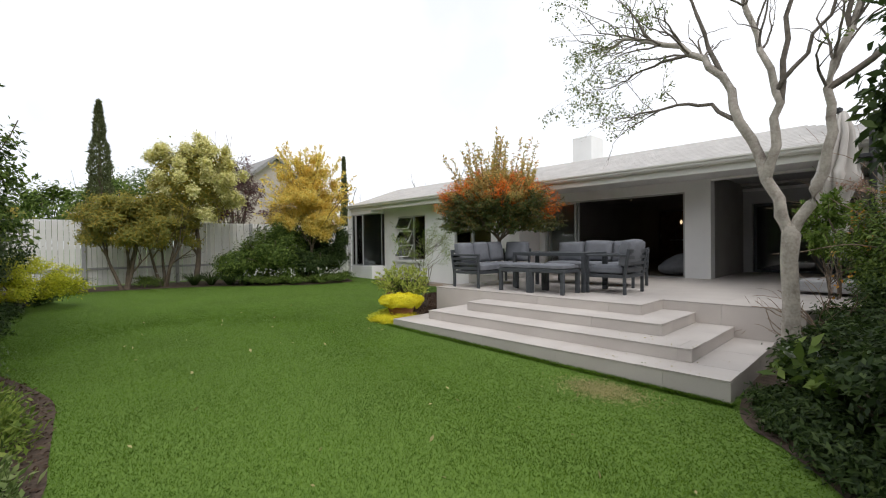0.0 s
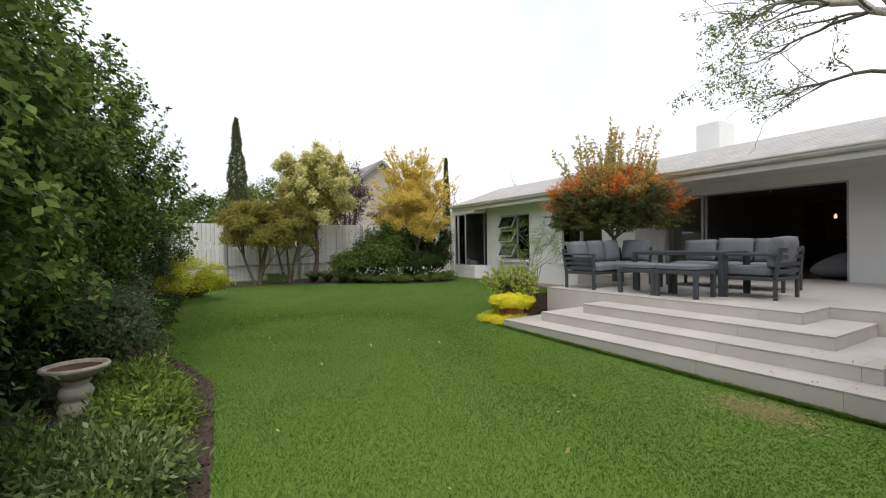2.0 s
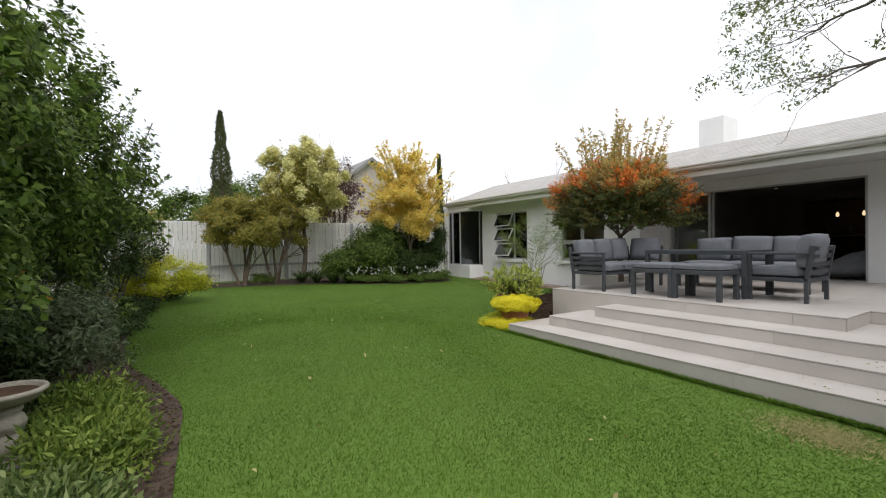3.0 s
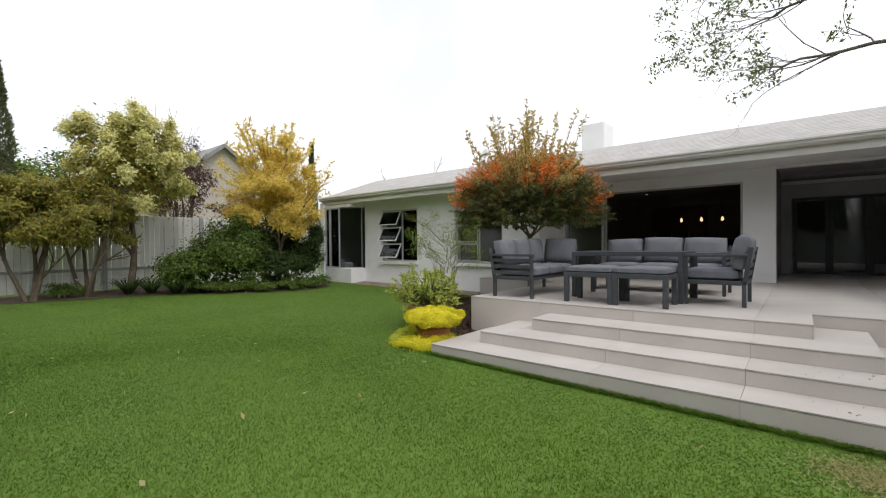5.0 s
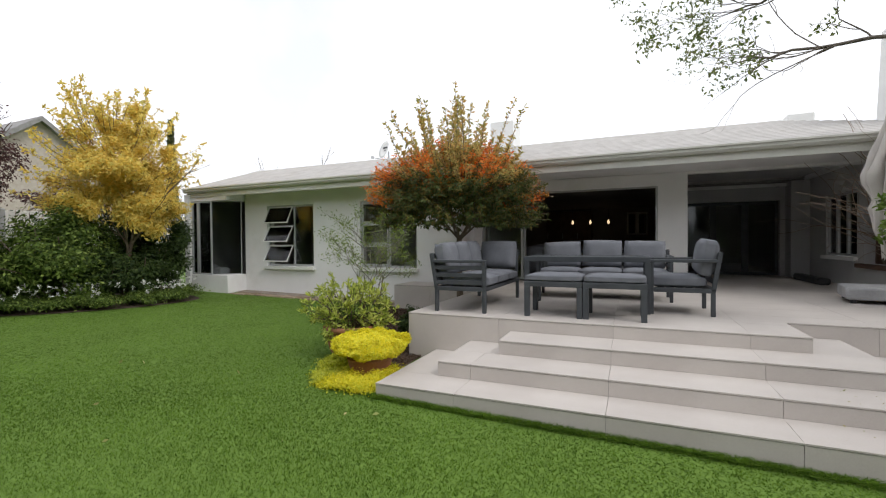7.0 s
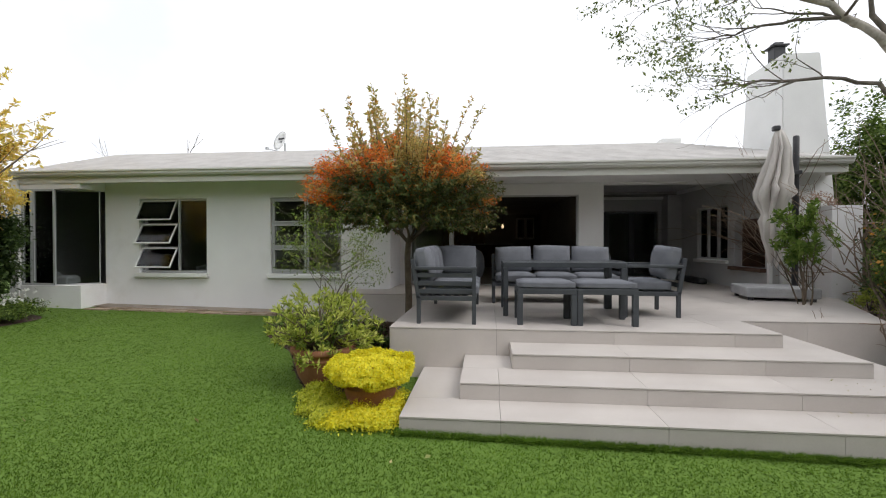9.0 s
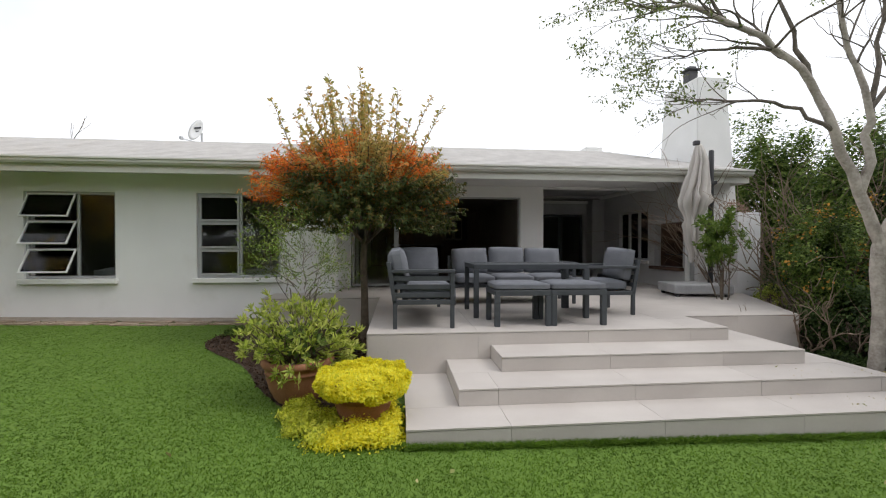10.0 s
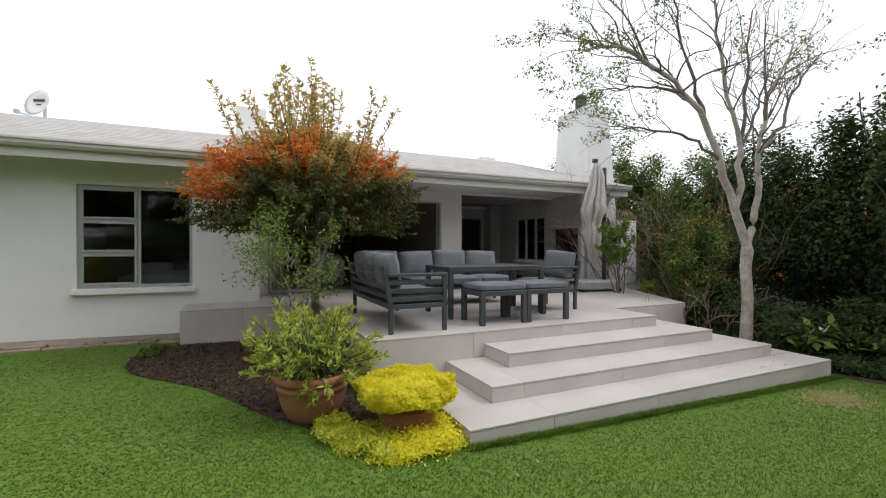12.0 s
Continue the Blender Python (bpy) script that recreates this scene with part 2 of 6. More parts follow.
def mesh_of(name, bm, material):
    me = bpy.data.meshes.new(name)
    bm.to_mesh(me)
    bm.free()
    me.materials.append(material)
    return me


def part(name, bm, material, parent=None, label="", smooth=False):
    me = bm if isinstance(bm, bpy.types.Mesh) else mesh_of(name, bm, material)
    if smooth:
        me.polygons.foreach_set("use_smooth", [True] * len(me.polygons))
    ob = new(name, me)
    ob.parent = parent
    if label:
        ob["label"] = label
    return ob


def structure(name, bm, material, label, category):
    return tagged(part(name, bm, material), label, category, kind="structure")


def thing(name, label, category, m=None, group=""):
    e = new(name)
    e.empty_display_size = 0.1
    if m is not None:
        e.matrix_basis = m
    return tagged(e, label, category, group)


def box(x0, x1, y0, y1, z0, z1, bevel=0.0, bm=None, seg=1):
    b = bmesh.new()
    bmesh.ops.create_cube(b, size=1.0, matrix=Matrix.Translation(((x0 + x1) / 2, (y0 + y1) / 2, (z0 + z1) / 2)) @ Matrix.Diagonal((abs(x1 - x0), abs(y1 - y0), abs(z1 - z0), 1)))
    if bevel:
        bmesh.ops.bevel(b, geom=b.edges[:], offset=bevel, segments=seg, affect="EDGES", profile=0.5)
    if bm is None:
        return b
    join(bm, b)
    return bm


def join(bm, b):
    me = bpy.data.meshes.new("tmp")
    b.to_mesh(me)
    b.free()
    bm.from_mesh(me)
    bpy.data.meshes.remove(me)
    return bm


def boxes(*dims, bevel=0.0):
    bm = bmesh.new()
    for d in dims:
        box(*d, bevel=bevel, bm=bm)
    return bm


def prism(poly, z0, z1):
    bm = bmesh.new()
    lo = [bm.verts.new((x, y, z0)) for x, y in poly]
    hi = [bm.verts.new((x, y, z1)) for x, y in poly]
    bm.faces.new(hi)
    bm.faces.new(lo[::-1])
    for i in range(len(poly)):
        j = (i + 1) % len(poly)
        bm.faces.new((lo[i], lo[j], hi[j], hi[i]))
    bmesh.ops.recalc_face_normals(bm, faces=bm.faces[:])
    return bm


def lathe(profile, n=28):
    """A turned shape from (radius, height) rings."""
    bm = bmesh.new()
    rings = []
    for r, z in profile:
        rings.append([bm.verts.new((r * math.cos(2 * math.pi * k / n), r * math.sin(2 * math.pi * k / n), z)) for k in range(n)])
    for a, b in zip(rings, rings[1:]):
        for k in range(n):
            bm.faces.new((a[k], a[(k + 1) % n], b[(k + 1) % n], b[k]))
    bm.faces.new(rings[0][::-1])
    bm.faces.new(rings[-1])
    bmesh.ops.recalc_face_normals(bm, faces=bm.faces[:])
    return bm


def raw_mesh(name, verts, faces, material):
    """A mesh from numpy arrays of corners and equal-sided faces."""
    me = bpy.data.meshes.new(name)
    verts, faces = np.asarray(verts, np.float32), np.asarray(faces, np.int32)
    k = faces.shape[1]
    me.vertices.add(len(verts))
    me.vertices.foreach_set("co", verts.ravel())
    me.loops.add(faces.size)
    me.loops.foreach_set("vertex_index", faces.ravel())
    me.polygons.add(len(faces))
    me.polygons.foreach_set("loop_start", np.arange(0, faces.size, k, dtype=np.int32))
    me.polygons.foreach_set("loop_total", np.full(len(faces), k, np.int32))
    me.update(calc_edges=True)
    me.materials.append(material)
    return me


def leaves(name, pts, size, material, aspect=0.45, up=0.3, out=None, jitter=0.35, droop=0.0):
    """Leaves at points: each a pointed blade folded along its rib. out: a direction for each leaf."""
    pts = np.asarray(pts, float)
    n = len(pts)
    if out is not None and aspect > 0.3:
        nn = rng.normal(size=(n, 3)) * 0.55 + out * 0.8
        nn[:, 2] += 0.55
        nn /= np.linalg.norm(nn, axis=1)[:, None] + 1e-9
        d = rng.normal(size=(n, 3)) + out * 0.5
        d[:, 2] += up - 0.6
        d -= nn * np.sum(d * nn, axis=1)[:, None]
        d /= np.linalg.norm(d, axis=1)[:, None] + 1e-9
        w = np.cross(nn, d)
    else:
        d = rng.normal(size=(n, 3))
        if out is not None:
            d = d * 0.75 + out * 1.2
        d[:, 2] += up - droop
        d /= np.linalg.norm(d, axis=1)[:, None] + 1e-9
        w = np.cross(d, rng.normal(size=(n, 3)))
        w /= np.linalg.norm(w, axis=1)[:, None] + 1e-9
        nn = np.cross(d, w)
    s = size * (1 + jitter * rng.uniform(-1, 1, n))[:, None]
    v = np.empty((n, 4, 3))
    v[:, 0] = pts
    v[:, 1] = pts + d * s * 0.5 + w * s * aspect * 0.5 + nn * s * 0.08
    v[:, 2] = pts + d * s
    v[:, 3] = pts + d * s * 0.5 - w * s * aspect * 0.5 + nn * s * 0.08
    f = np.arange(n * 4).reshape(n, 4)
    return raw_mesh(name, v.reshape(-1, 3), f, material)


def clumps(n, centre, radii, k=40, spread=0.22, inner=0.35, low=-1.0):
    """Points gathered in clumps within an ellipsoid, thinning inwards; also each point's way outwards."""
    c, r = np.array(centre, float), np.array(radii, float)
    d = rng.normal(size=(k * 3, 3))
    d /= np.linalg.norm(d, axis=1)[:, None]
    d = d[d[:, 2] > low][:k]
    rad = rng.uniform(inner, 1.0, len(d)) ** 0.6
    cen = d * rad[:, None] * (1 + 0.12 * rng.normal(size=(len(d), 1)))
    i = rng.integers(0, len(cen), n)
    p = cen[i] + rng.normal(size=(n, 3)) * spread * 0.6
    o = p / (np.linalg.norm(p, axis=1)[:, None] + 1e-9)
    return c + p * r, o


def tube(verts, faces, path, radii, n=6):
    """Adds a tapered limb along a path."""
    base = len(verts)
    path = [Vector(p) for p in path]
    for i, p in enumerate(path):
        t = (path[min(i + 1, len(path) - 1)] - path[max(i - 1, 0)]).normalized()
        a = t.orthogonal().normalized() if abs(t.z) > 0.95 else t.cross(Vector((0, 0, 1))).normalized()
        b = t.cross(a)
        for k in range(n):
            q = 2 * math.pi * k / n
            verts.append(p + (a * math.cos(q) + b * math.sin(q)) * radii[i])
    for i in range(len(path) - 1):
        for k in range(n):
            faces.append((base + i * n + k, base + i * n + (k + 1) % n, base + (i + 1) * n + (k + 1) % n, base + (i + 1) * n + k))


def limb_path(start, direction, length, steps, wander, lift=0.0, r=random):
    p, d = Vector(start), Vector(direction).normalized()
    path = [p.copy()]
    for _ in range(steps):
        d = (d + Vector((r.uniform(-1, 1), r.uniform(-1, 1), r.uniform(-1, 1) + lift)) * wander).normalized()
        p = p + d * (length / steps)
        path.append(p.copy())
    return path, d


def grow(verts, faces, tips, start, direction, length, radius, depth, rnd, wander=0.22, lift=0.1, split=3, spread=0.8, taper=0.55, ratio=0.68, n=6):
    steps = 5
    path, d = limb_path(start, direction, length, steps, wander, lift, rnd)
    radii = [radius * (1 - (1 - taper) * i / steps) for i in range(steps + 1)]
    tube(verts, faces, path, radii, n)
    if depth == 0:
        tips.append((path[-1], d))
        tips.append((path[3], d))
        return
    for k in range(split):
        i = steps if k == 0 else rnd.randint(2, steps)
        nd = (d + Vector((rnd.uniform(-1, 1), rnd.uniform(-1, 1), rnd.uniform(-0.5, 0.8))) * (spread * (0.5 if k == 0 else 1))).normalized()
        grow(verts, faces, tips, path[i], nd, length * ratio * rnd.uniform(0.8, 1.15), radii[i] * (0.95 if k == 0 else 0.66), depth - 1, rnd, wander, lift, split, spread, taper, ratio, max(3, n - 1))


# ---- ground ----
def ground():
    xs = [-900, -60, -12, -3, 4, 12, 60, 900]
    ys = [-900, -60, -6, 0, 6, 12, 18, 60, 900]
    v = [(x, y, gz(x, y)) for y in ys for x in xs]
    w = len(xs)
    f = [(j * w + i, j * w + i + 1, (j + 1) * w + i + 1, (j + 1) * w + i) for j in range(len(ys) - 1) for i in range(w - 1)]
    structure("ground", raw_mesh("ground", v, f, M_LAWN), M_LAWN, "short green lawn rising gently to the fence", "lawn")


ground()

# ---- terrace and steps ----
T = 0.668
S1, S2, S3 = 0.25, 0.39, 0.53
JOINTS = [0.42, 1.6, 2.78, 3.94, 5.13, 6.27]
terrace_poly = [(5.795, 6.263), (5.795, 2.34), (6.545, 2.34), (6.545, 0.74), (9.38, -0.72), (9.6, 0.14), (10.7, 0.14), (10.7, 7.12), (9.7, 7.12), (9.7, 8.2), (8.83, 8.2), (8.83, 6.263)]
terrace = structure("terrace", prism(terrace_poly, -0.1, T - 0.012), M_GROUT, "raised terrace clad in pale porcelain tiles", "terrace")


def step(name, x0, y0, y1, z):
    poly = [(x0 + 0.01, y1 - 0.01), (x0 + 0.01, y0 + 0.01), (6.53, y0 + 0.01), (6.53, 2.32), (5.78, 2.32), (5.78, y1 - 0.01)]
    return structure(name, prism(poly, -0.1, z - 0.012), M_GROUT, "broad garden step clad in pale porcelain tiles", "step")


step_1 = step("step_1", 4.437, 1.027, 5.895, S1)
step_2 = step("step_2", 4.85, 1.461, 5.46, S2)
step_3 = step("step_3", 5.3, 1.907, 4.995, S3)

# ---- house ----
WX, OX = 9.7, 10.66
SOF = 2.76
wall_front = structure("wall_front", boxes(
    (WX, WX + 0.25, 7.13, 8.13, -0.1, 2.843), (WX, WX + 0.25, 8.13, 9.613, -0.1, 0.95), (WX, WX + 0.25, 8.13, 9.613, 2.5, 2.843),
    (WX, WX + 0.25, 9.613, 10.99, -0.1, 2.843), (WX, WX + 0.25, 10.99, 12.5, -0.1, 0.95), (WX, WX + 0.25, 10.99, 12.5, 2.5, 2.843),
    (WX, WX + 0.25, 12.5, 13.27, -0.1, 2.843)), M_PLASTER, "white plastered bedroom wall of a bungalow", "wall")
wall_return = structure("wall_return", boxes((WX + 0.252, OX + 0.3, 7.13, 7.33, -0.1, 2.843)), M_PLASTER, "white plastered return wall beside the terrace", "wall")
wall_living = structure("wall_living", boxes((OX, OX + 0.3, 2.79, 3.3, 0.5, 2.84), (OX, OX + 0.3, 3.3, 7.128, 2.6, 2.84), (OX, OX + 0.3, 6.95, 7.128, 0.5, 2.6)), M_PLASTER, "white plastered wall round the wide living room opening", "wall")
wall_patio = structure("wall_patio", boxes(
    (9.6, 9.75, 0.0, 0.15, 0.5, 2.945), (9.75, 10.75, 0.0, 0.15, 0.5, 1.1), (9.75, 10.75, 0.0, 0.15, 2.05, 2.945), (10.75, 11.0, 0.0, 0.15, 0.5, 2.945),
    (11.0, 12.35, 0.0, 0.15, 0.5, 1.2), (11.0, 12.35, 0.0, 0.15, 2.4, 2.945), (12.35, 13.8, 0.0, 0.15, 0.5, 2.945)), M_PATIO_SHADE, "white plastered patio wall with fireplace opening, greyed for shade", "wall")
wall_patio_back = structure("wall_patio_back", boxes((13.6, 13.8, 0.152, 0.6, 0.5, 2.945), (13.6, 13.8, 0.6, 2.6, 2.45, 2.945), (13.6, 13.8, 2.6, 2.8, 0.5, 2.945)), M_PATIO_SHADE, "shaded white plastered back wall of the patio", "wall")
wall_divider = structure("wall_divider", boxes((OX + 0.302, 20.4, 2.8, 2.95, 0.5, 2.945)), M_ROOM_DIM, "painted wall between patio and living room", "wall")

EX = 9.1
RIDGE = (11.2, 3.76)
EY0, EY1 = -0.72, 14.7


def roof():
    """Hipped front roof with a gutter board, soffit and a low roof behind."""
    a, b, c, d = (EX, EY0, 3.0), (EX, EY1, 3.0), (RIDGE[0], 14.3, RIDGE[1]), (RIDGE[0], 1.35, RIDGE[1])
    e, f = (13.4, EY1, 3.0), (13.4, EY0, 3.0)
    bm = bmesh.new()
    va, vb, vc, vd, ve, vf = [bm.verts.new(p) for p in (a, b, c, d, e, f)]
    for face in ((va, vb, vc, vd), (vb, ve, vc), (ve, vf, vd, vc), (vf, va, vd)):
        bm.faces.new(face)
    bmesh.ops.recalc_face_normals(bm, faces=bm.faces[:])
    bmesh.ops.solidify(bm, geom=bm.faces[:], thickness=0.06)
    r = structure("roof", bm, M_SHINGLE, "low hipped roof of weathered grey-beige shingles", "roof")
    structure("roof_back", boxes((13.35, 21.0, EY0, EY1, 2.9, 3.0)), M_SHINGLE, "flat rear roof behind the ridge", "roof")
    return r


roof_main = roof()
# The ceiling takes the same grey, which holds the patio's shade.
structure("ceiling_patio", boxes((OX + 0.18, 13.35, 0.152, 2.796, 2.95, 2.985)), M_PATIO_SHADE, "patio ceiling with shade put into its grey colour", "ceiling")
structure("trim_header", boxes((OX + 0.02, OX + 0.178, 0.152, 2.786, 2.8, 2.985)), M_WHITE, "white header beam across the patio opening", "beam")
structure("trim_cornice", boxes((13.5, 13.598, 0.152, 2.79, 2.76, 2.83), (OX + 0.18, 13.5, 0.152, 0.21, 2.86, 2.948)), M_WHITE, "white cornice round the patio ceiling", "cornice")
structure("soffit", boxes((EX + 0.03, OX + 0.178, EY0 + 0.05, EY1 - 0.05, SOF + 0.085, SOF + 0.12), (OX + 0.18, 13.35, 2.952, EY1 - 0.05, SOF + 0.085, SOF + 0.12)), M_WHITE, "white boarded soffit under the eaves", "ceiling")
structure("ceiling", boxes((13.36, 20.9, EY0 + 0.05, EY1 - 0.05, SOF + 0.085, SOF + 0.12)), M_ROOM_DIM, "plain painted room ceiling", "ceiling")
structure("fascia", boxes((EX, EX + 0.03, EY0, EY1, SOF, 2.9), (EX, 13.4, EY0 - 0.03, EY0 - 0.002, SOF, 2.9), (EX, 13.4, EY1 + 0.002, EY1 + 0.03, SOF, 2.9)), M_FASCIA, "cream painted fascia board under the eaves", "fascia")


def gutter(name, x0, x1, y0, y1, along_y=True):
    prof = [(0.0, 0.0), (-0.07, 0.0), (-0.1, 0.035), (-0.1, 0.075), (-0.125, 0.085), (-0.125, 0.115), (0.0, 0.115)]
    bm = bmesh.new()
    rows = [[bm.verts.new((x0 + px, y, 2.885 + pz)) for px, pz in prof] for y in (y0, y1)]
    for i in range(len(prof)):
        j = (i + 1) % len(prof)
        bm.faces.new((rows[0][i], rows[0][j], rows[1][j], rows[1][i]))
    bm.faces.new(rows[0])
    bm.faces.new(rows[1][::-1])
    bmesh.ops.recalc_face_normals(bm, faces=bm.faces[:])
    structure(name, bm, M_GUTTER, "cream metal gutter along the eaves", "gutter")


gutter("gutter", EX - 0.002, EX, EY0 - 0.05, EY1 + 0.05)

# chimneys
def tapered(x0, x1, y0, y1, z0, X0, X1, Y0, Y1, z1):
    bm = bmesh.new()
    lo = [bm.verts.new(p) for p in ((x0, y0, z0), (x1, y0, z0), (x1, y1, z0), (x0, y1, z0))]
    hi = [bm.verts.new(p) for p in ((X0, Y0, z1), (X1, Y0, z1), (X1, Y1, z1), (X0, Y1, z1))]
    bm.faces.new(lo[::-1])
    bm.faces.new(hi)
    for i in range(4):
        j = (i + 1) % 4
        bm.faces.new((lo[i], lo[j], hi[j], hi[i]))
    bmesh.ops.recalc_face_normals(bm, faces=bm.faces[:])
    bmesh.ops.bevel(bm, geom=bm.edges[:], offset=0.015, segments=2, affect="EDGES")
    return bm


chimney = thing("chimney", "tall tapered white plastered fireplace chimney", "chimney", pose(0, 0, 0))
part("shaft", tapered(9.55, 10.93, -0.9, -0.004, 2.1, 9.62, 10.72, -0.67, -0.05, 4.97), M_WHITE, chimney)
part("footing", boxes((9.5, 9.752, -1.0, -0.004, 0.0, 2.099), (10.748, 10.98, -1.0, -0.004, 0.0, 2.099), (9.752, 10.748, -1.0, -0.56, 0.0, 2.099)), M_WHITE, chimney)
cowl = boxes((9.95, 10.15, -0.3, -0.1, 4.97, 5.24), (9.9, 10.2, -0.35, -0.05, 5.24, 5.27), (9.97, 10.13, -0.28, -0.12, 5.27, 5.33), bevel=0.01)
part("cowl", cowl, M_DARK, chimney, "black metal chimney cowl")
chimney_square = thing("chimney", "square white chimney rising behind the ridge", "chimney", pose(13.7, 7.2, 3.0))
part("shaft", box(-0.42, 0.42, -0.34, 0.34, 0, 1.98, 0.02), M_WHITE, chimney_square)
roof_vent = thing("roof_vent", "small white box vent on the ridge", "vent", pose(14.18, 0.1, 3.0))
part("box", box(-0.22, 0.22, -0.26, 0.26, 0, 1.52, 0.03), M_WHITE, roof_vent)

# ---- fence ----
fence = thing("fence", "white vertical board garden fence", "fence", pose(0, 16.6, 0))
board_me = mesh_of("board", box(-0.058, 0.058, -0.012, 0.012, 0, 1.95, 0.006), M_FENCE)
for i in range(130):
    b = part("board", board_me, M_FENCE, fence)
    b.location = (-6.0 + 0.125 * i, 0.0 if i % 2 else 0.02, 0.38)
for i in range(8):
    part("post", box(-6 + i * 2.4, -5.9 + i * 2.4, -0.09, -0.02, 0.25, 2.35, 0.008), M_CONC, fence, "grey fence post")
for i in range(7):
    part("rail", box(-5.9 + i * 2.4, -3.6 + i * 2.4, -0.06, -0.02, 0.85, 0.92, 0.005), M_CONC, fence)

# ---- garden furniture ----
def cushion(x0, x1, y0, y1, z0, z1, puff=0.03):
    bm = bmesh.new()
    bmesh.ops.create_cube(bm, size=1.0)
    bmesh.ops.subdivide_edges(bm, edges=bm.edges[:], cuts=7, use_grid_fill=True)
    c = Vector(((x0 + x1) / 2, (y0 + y1) / 2, (z0 + z1) / 2))
    s = Vector((x1 - x0, y1 - y0, z1 - z0))
    for v in bm.verts:
        p = v.co * 2
        e = Vector((max(0.0, 1 - abs(p.x) ** 4), max(0.0, 1 - abs(p.y) ** 4), max(0.0, 1 - abs(p.z) ** 4)))
        q = Vector((p.x * s.x / 2, p.y * s.y / 2, p.z * s.z / 2))
        thin = min(range(3), key=lambda k: s[k])
        o = [k for k in range(3) if k != thin]
        f = 0.66 + 0.34 * (e[o[0]] * e[o[1]]) ** 0.3
        q[thin] *= f
        q[thin] += math.copysign(puff * e[o[0]] * e[o[1]], p[thin]) if abs(p[thin]) > 0.99 else 0
        for k in o:
            q[k] *= 1 - 0.03 * (p[o[0]] * p[o[1]]) ** 2
        v.co = c + q + Vector((noise.noise(q * 9), noise.noise(q * 9 + Vector((7, 0, 0))), noise.noise(q * 9 + Vector((0, 7, 0))))) * 0.006
    return bm


FR = 0.045
def seat_module(name, label, w, arms, m, backs=1, group="garden lounge set", corner=False, slats=3):
    """A lounge module: seat along local x, w wide, facing local +y, back at -y. arms: sides with an arm (-1, 1)."""
    t = thing(name, label, "sofa" if w > 1 else "armchair", m, group)
    d = 0.66
    for sx in (-1, 1):
        for sy in (-1, 1):
            part("leg", box(sx * (w / 2 - FR / 2) - FR / 2, sx * (w / 2 - FR / 2) + FR / 2, sy * (d / 2 - FR / 2) - FR / 2, sy * (d / 2 - FR / 2) + FR / 2, 0, 0.26, 0.004), M_FRAME, t)
    part("seat_frame", boxes((-w / 2, w / 2, -d / 2, -d / 2 + FR, 0.26, 0.31), (-w / 2, w / 2, d / 2 - FR, d / 2, 0.26, 0.31), (-w / 2, -w / 2 + FR, -d / 2 + FR, d / 2 - FR, 0.26, 0.31), (w / 2 - FR, w / 2, -d / 2 + FR, d / 2 - FR, 0.26, 0.31), bevel=0.004), M_FRAME, t)
    for k in range(5):
        part("seat_slat", box(-w / 2 + FR, w / 2 - FR, -d / 2 + 0.1 + k * 0.1, -d / 2 + 0.16 + k * 0.1, 0.28, 0.305), M_FRAME, t)
    lean = Matrix.Translation((0, -d / 2 + 0.02, 0.28)) @ Matrix.Rotation(radians(9), 4, "X")
    for sx in (-1, 1):
        b = box(sx * (w / 2 - FR / 2) - FR / 2, sx * (w / 2 - FR / 2) + FR / 2, -0.022, 0.022, 0, 0.44, 0.004)
        b.transform(lean)
        part("back_post", b, M_FRAME, t)
    for k in range(4):
        b = box(-w / 2 + FR, w / 2 - FR, -0.012, 0.012, 0.08 + k * 0.1, 0.135 + k * 0.1, 0.003)
        b.transform(lean)
        part("back_slat", b, M_FRAME, t)
    for sx in arms:
        x0, x1 = (w / 2 - FR, w / 2) if sx > 0 else (-w / 2, -w / 2 + FR)
        part("arm_post", box(x0, x1, d / 2 - FR, d / 2, 0.31, 0.6, 0.004), M_FRAME, t)
        part("armrest", box(x0 - 0.012, x1 + 0.012, -d / 2 - 0.02, d / 2 + 0.005, 0.6, 0.635, 0.006), M_FRAME, t)
        for k in range(slats):
            part("arm_slat", box(x0 + 0.012, x1 - 0.012, -d / 2, d / 2 - FR, 0.335 + k * 0.09, 0.385 + k * 0.09, 0.003), M_FRAME, t)
    n = backs
    inset = 0.17 if corner else 0.0
    if corner:
        turn = Matrix.Translation((-w / 2 + 0.02, 0, 0.28)) @ Matrix.Rotation(radians(-90), 4, "Z") @ Matrix.Rotation(radians(9), 4, "X")
        for sx in (-1, 1):
            b = box(sx * (d / 2 - FR) - FR / 2, sx * (d / 2 - FR) + FR / 2, -0.022, 0.022, 0, 0.44, 0.004)
            b.transform(turn)
            part("back_post", b, M_FRAME, t)
        for k in range(4):
            b = box(-d / 2 + FR * 1.5, d / 2 - FR * 1.5, -0.012, 0.012, 0.08 + k * 0.1, 0.135 + k * 0.1, 0.003)
            b.transform(turn)
            part("back_slat", b, M_FRAME, t)
        b = cushion(-d / 2 + 0.04, d / 2 - 0.08, 0.02, 0.17, 0.16, 0.57, 0.035)
        b.transform(turn)
        part("back_cushion", b, M_CUSH, t, "grey fabric back cushion", True)
    cw = (w - 2 * FR - 0.01 - inset) / n
    for k in range(n):
        x0 = -w / 2 + FR + 0.005 + inset + k * cw
        part("seat_cushion", cushion(x0 + 0.004, x0 + cw - 0.004, -d / 2 + 0.08, d / 2 + 0.03, 0.315, 0.44, 0.015), M_CUSH, t, "grey fabric seat cushion", True)
        b = cushion(x0 + 0.012, x0 + cw - 0.012, 0.02, 0.17, 0.16, 0.57, 0.035)
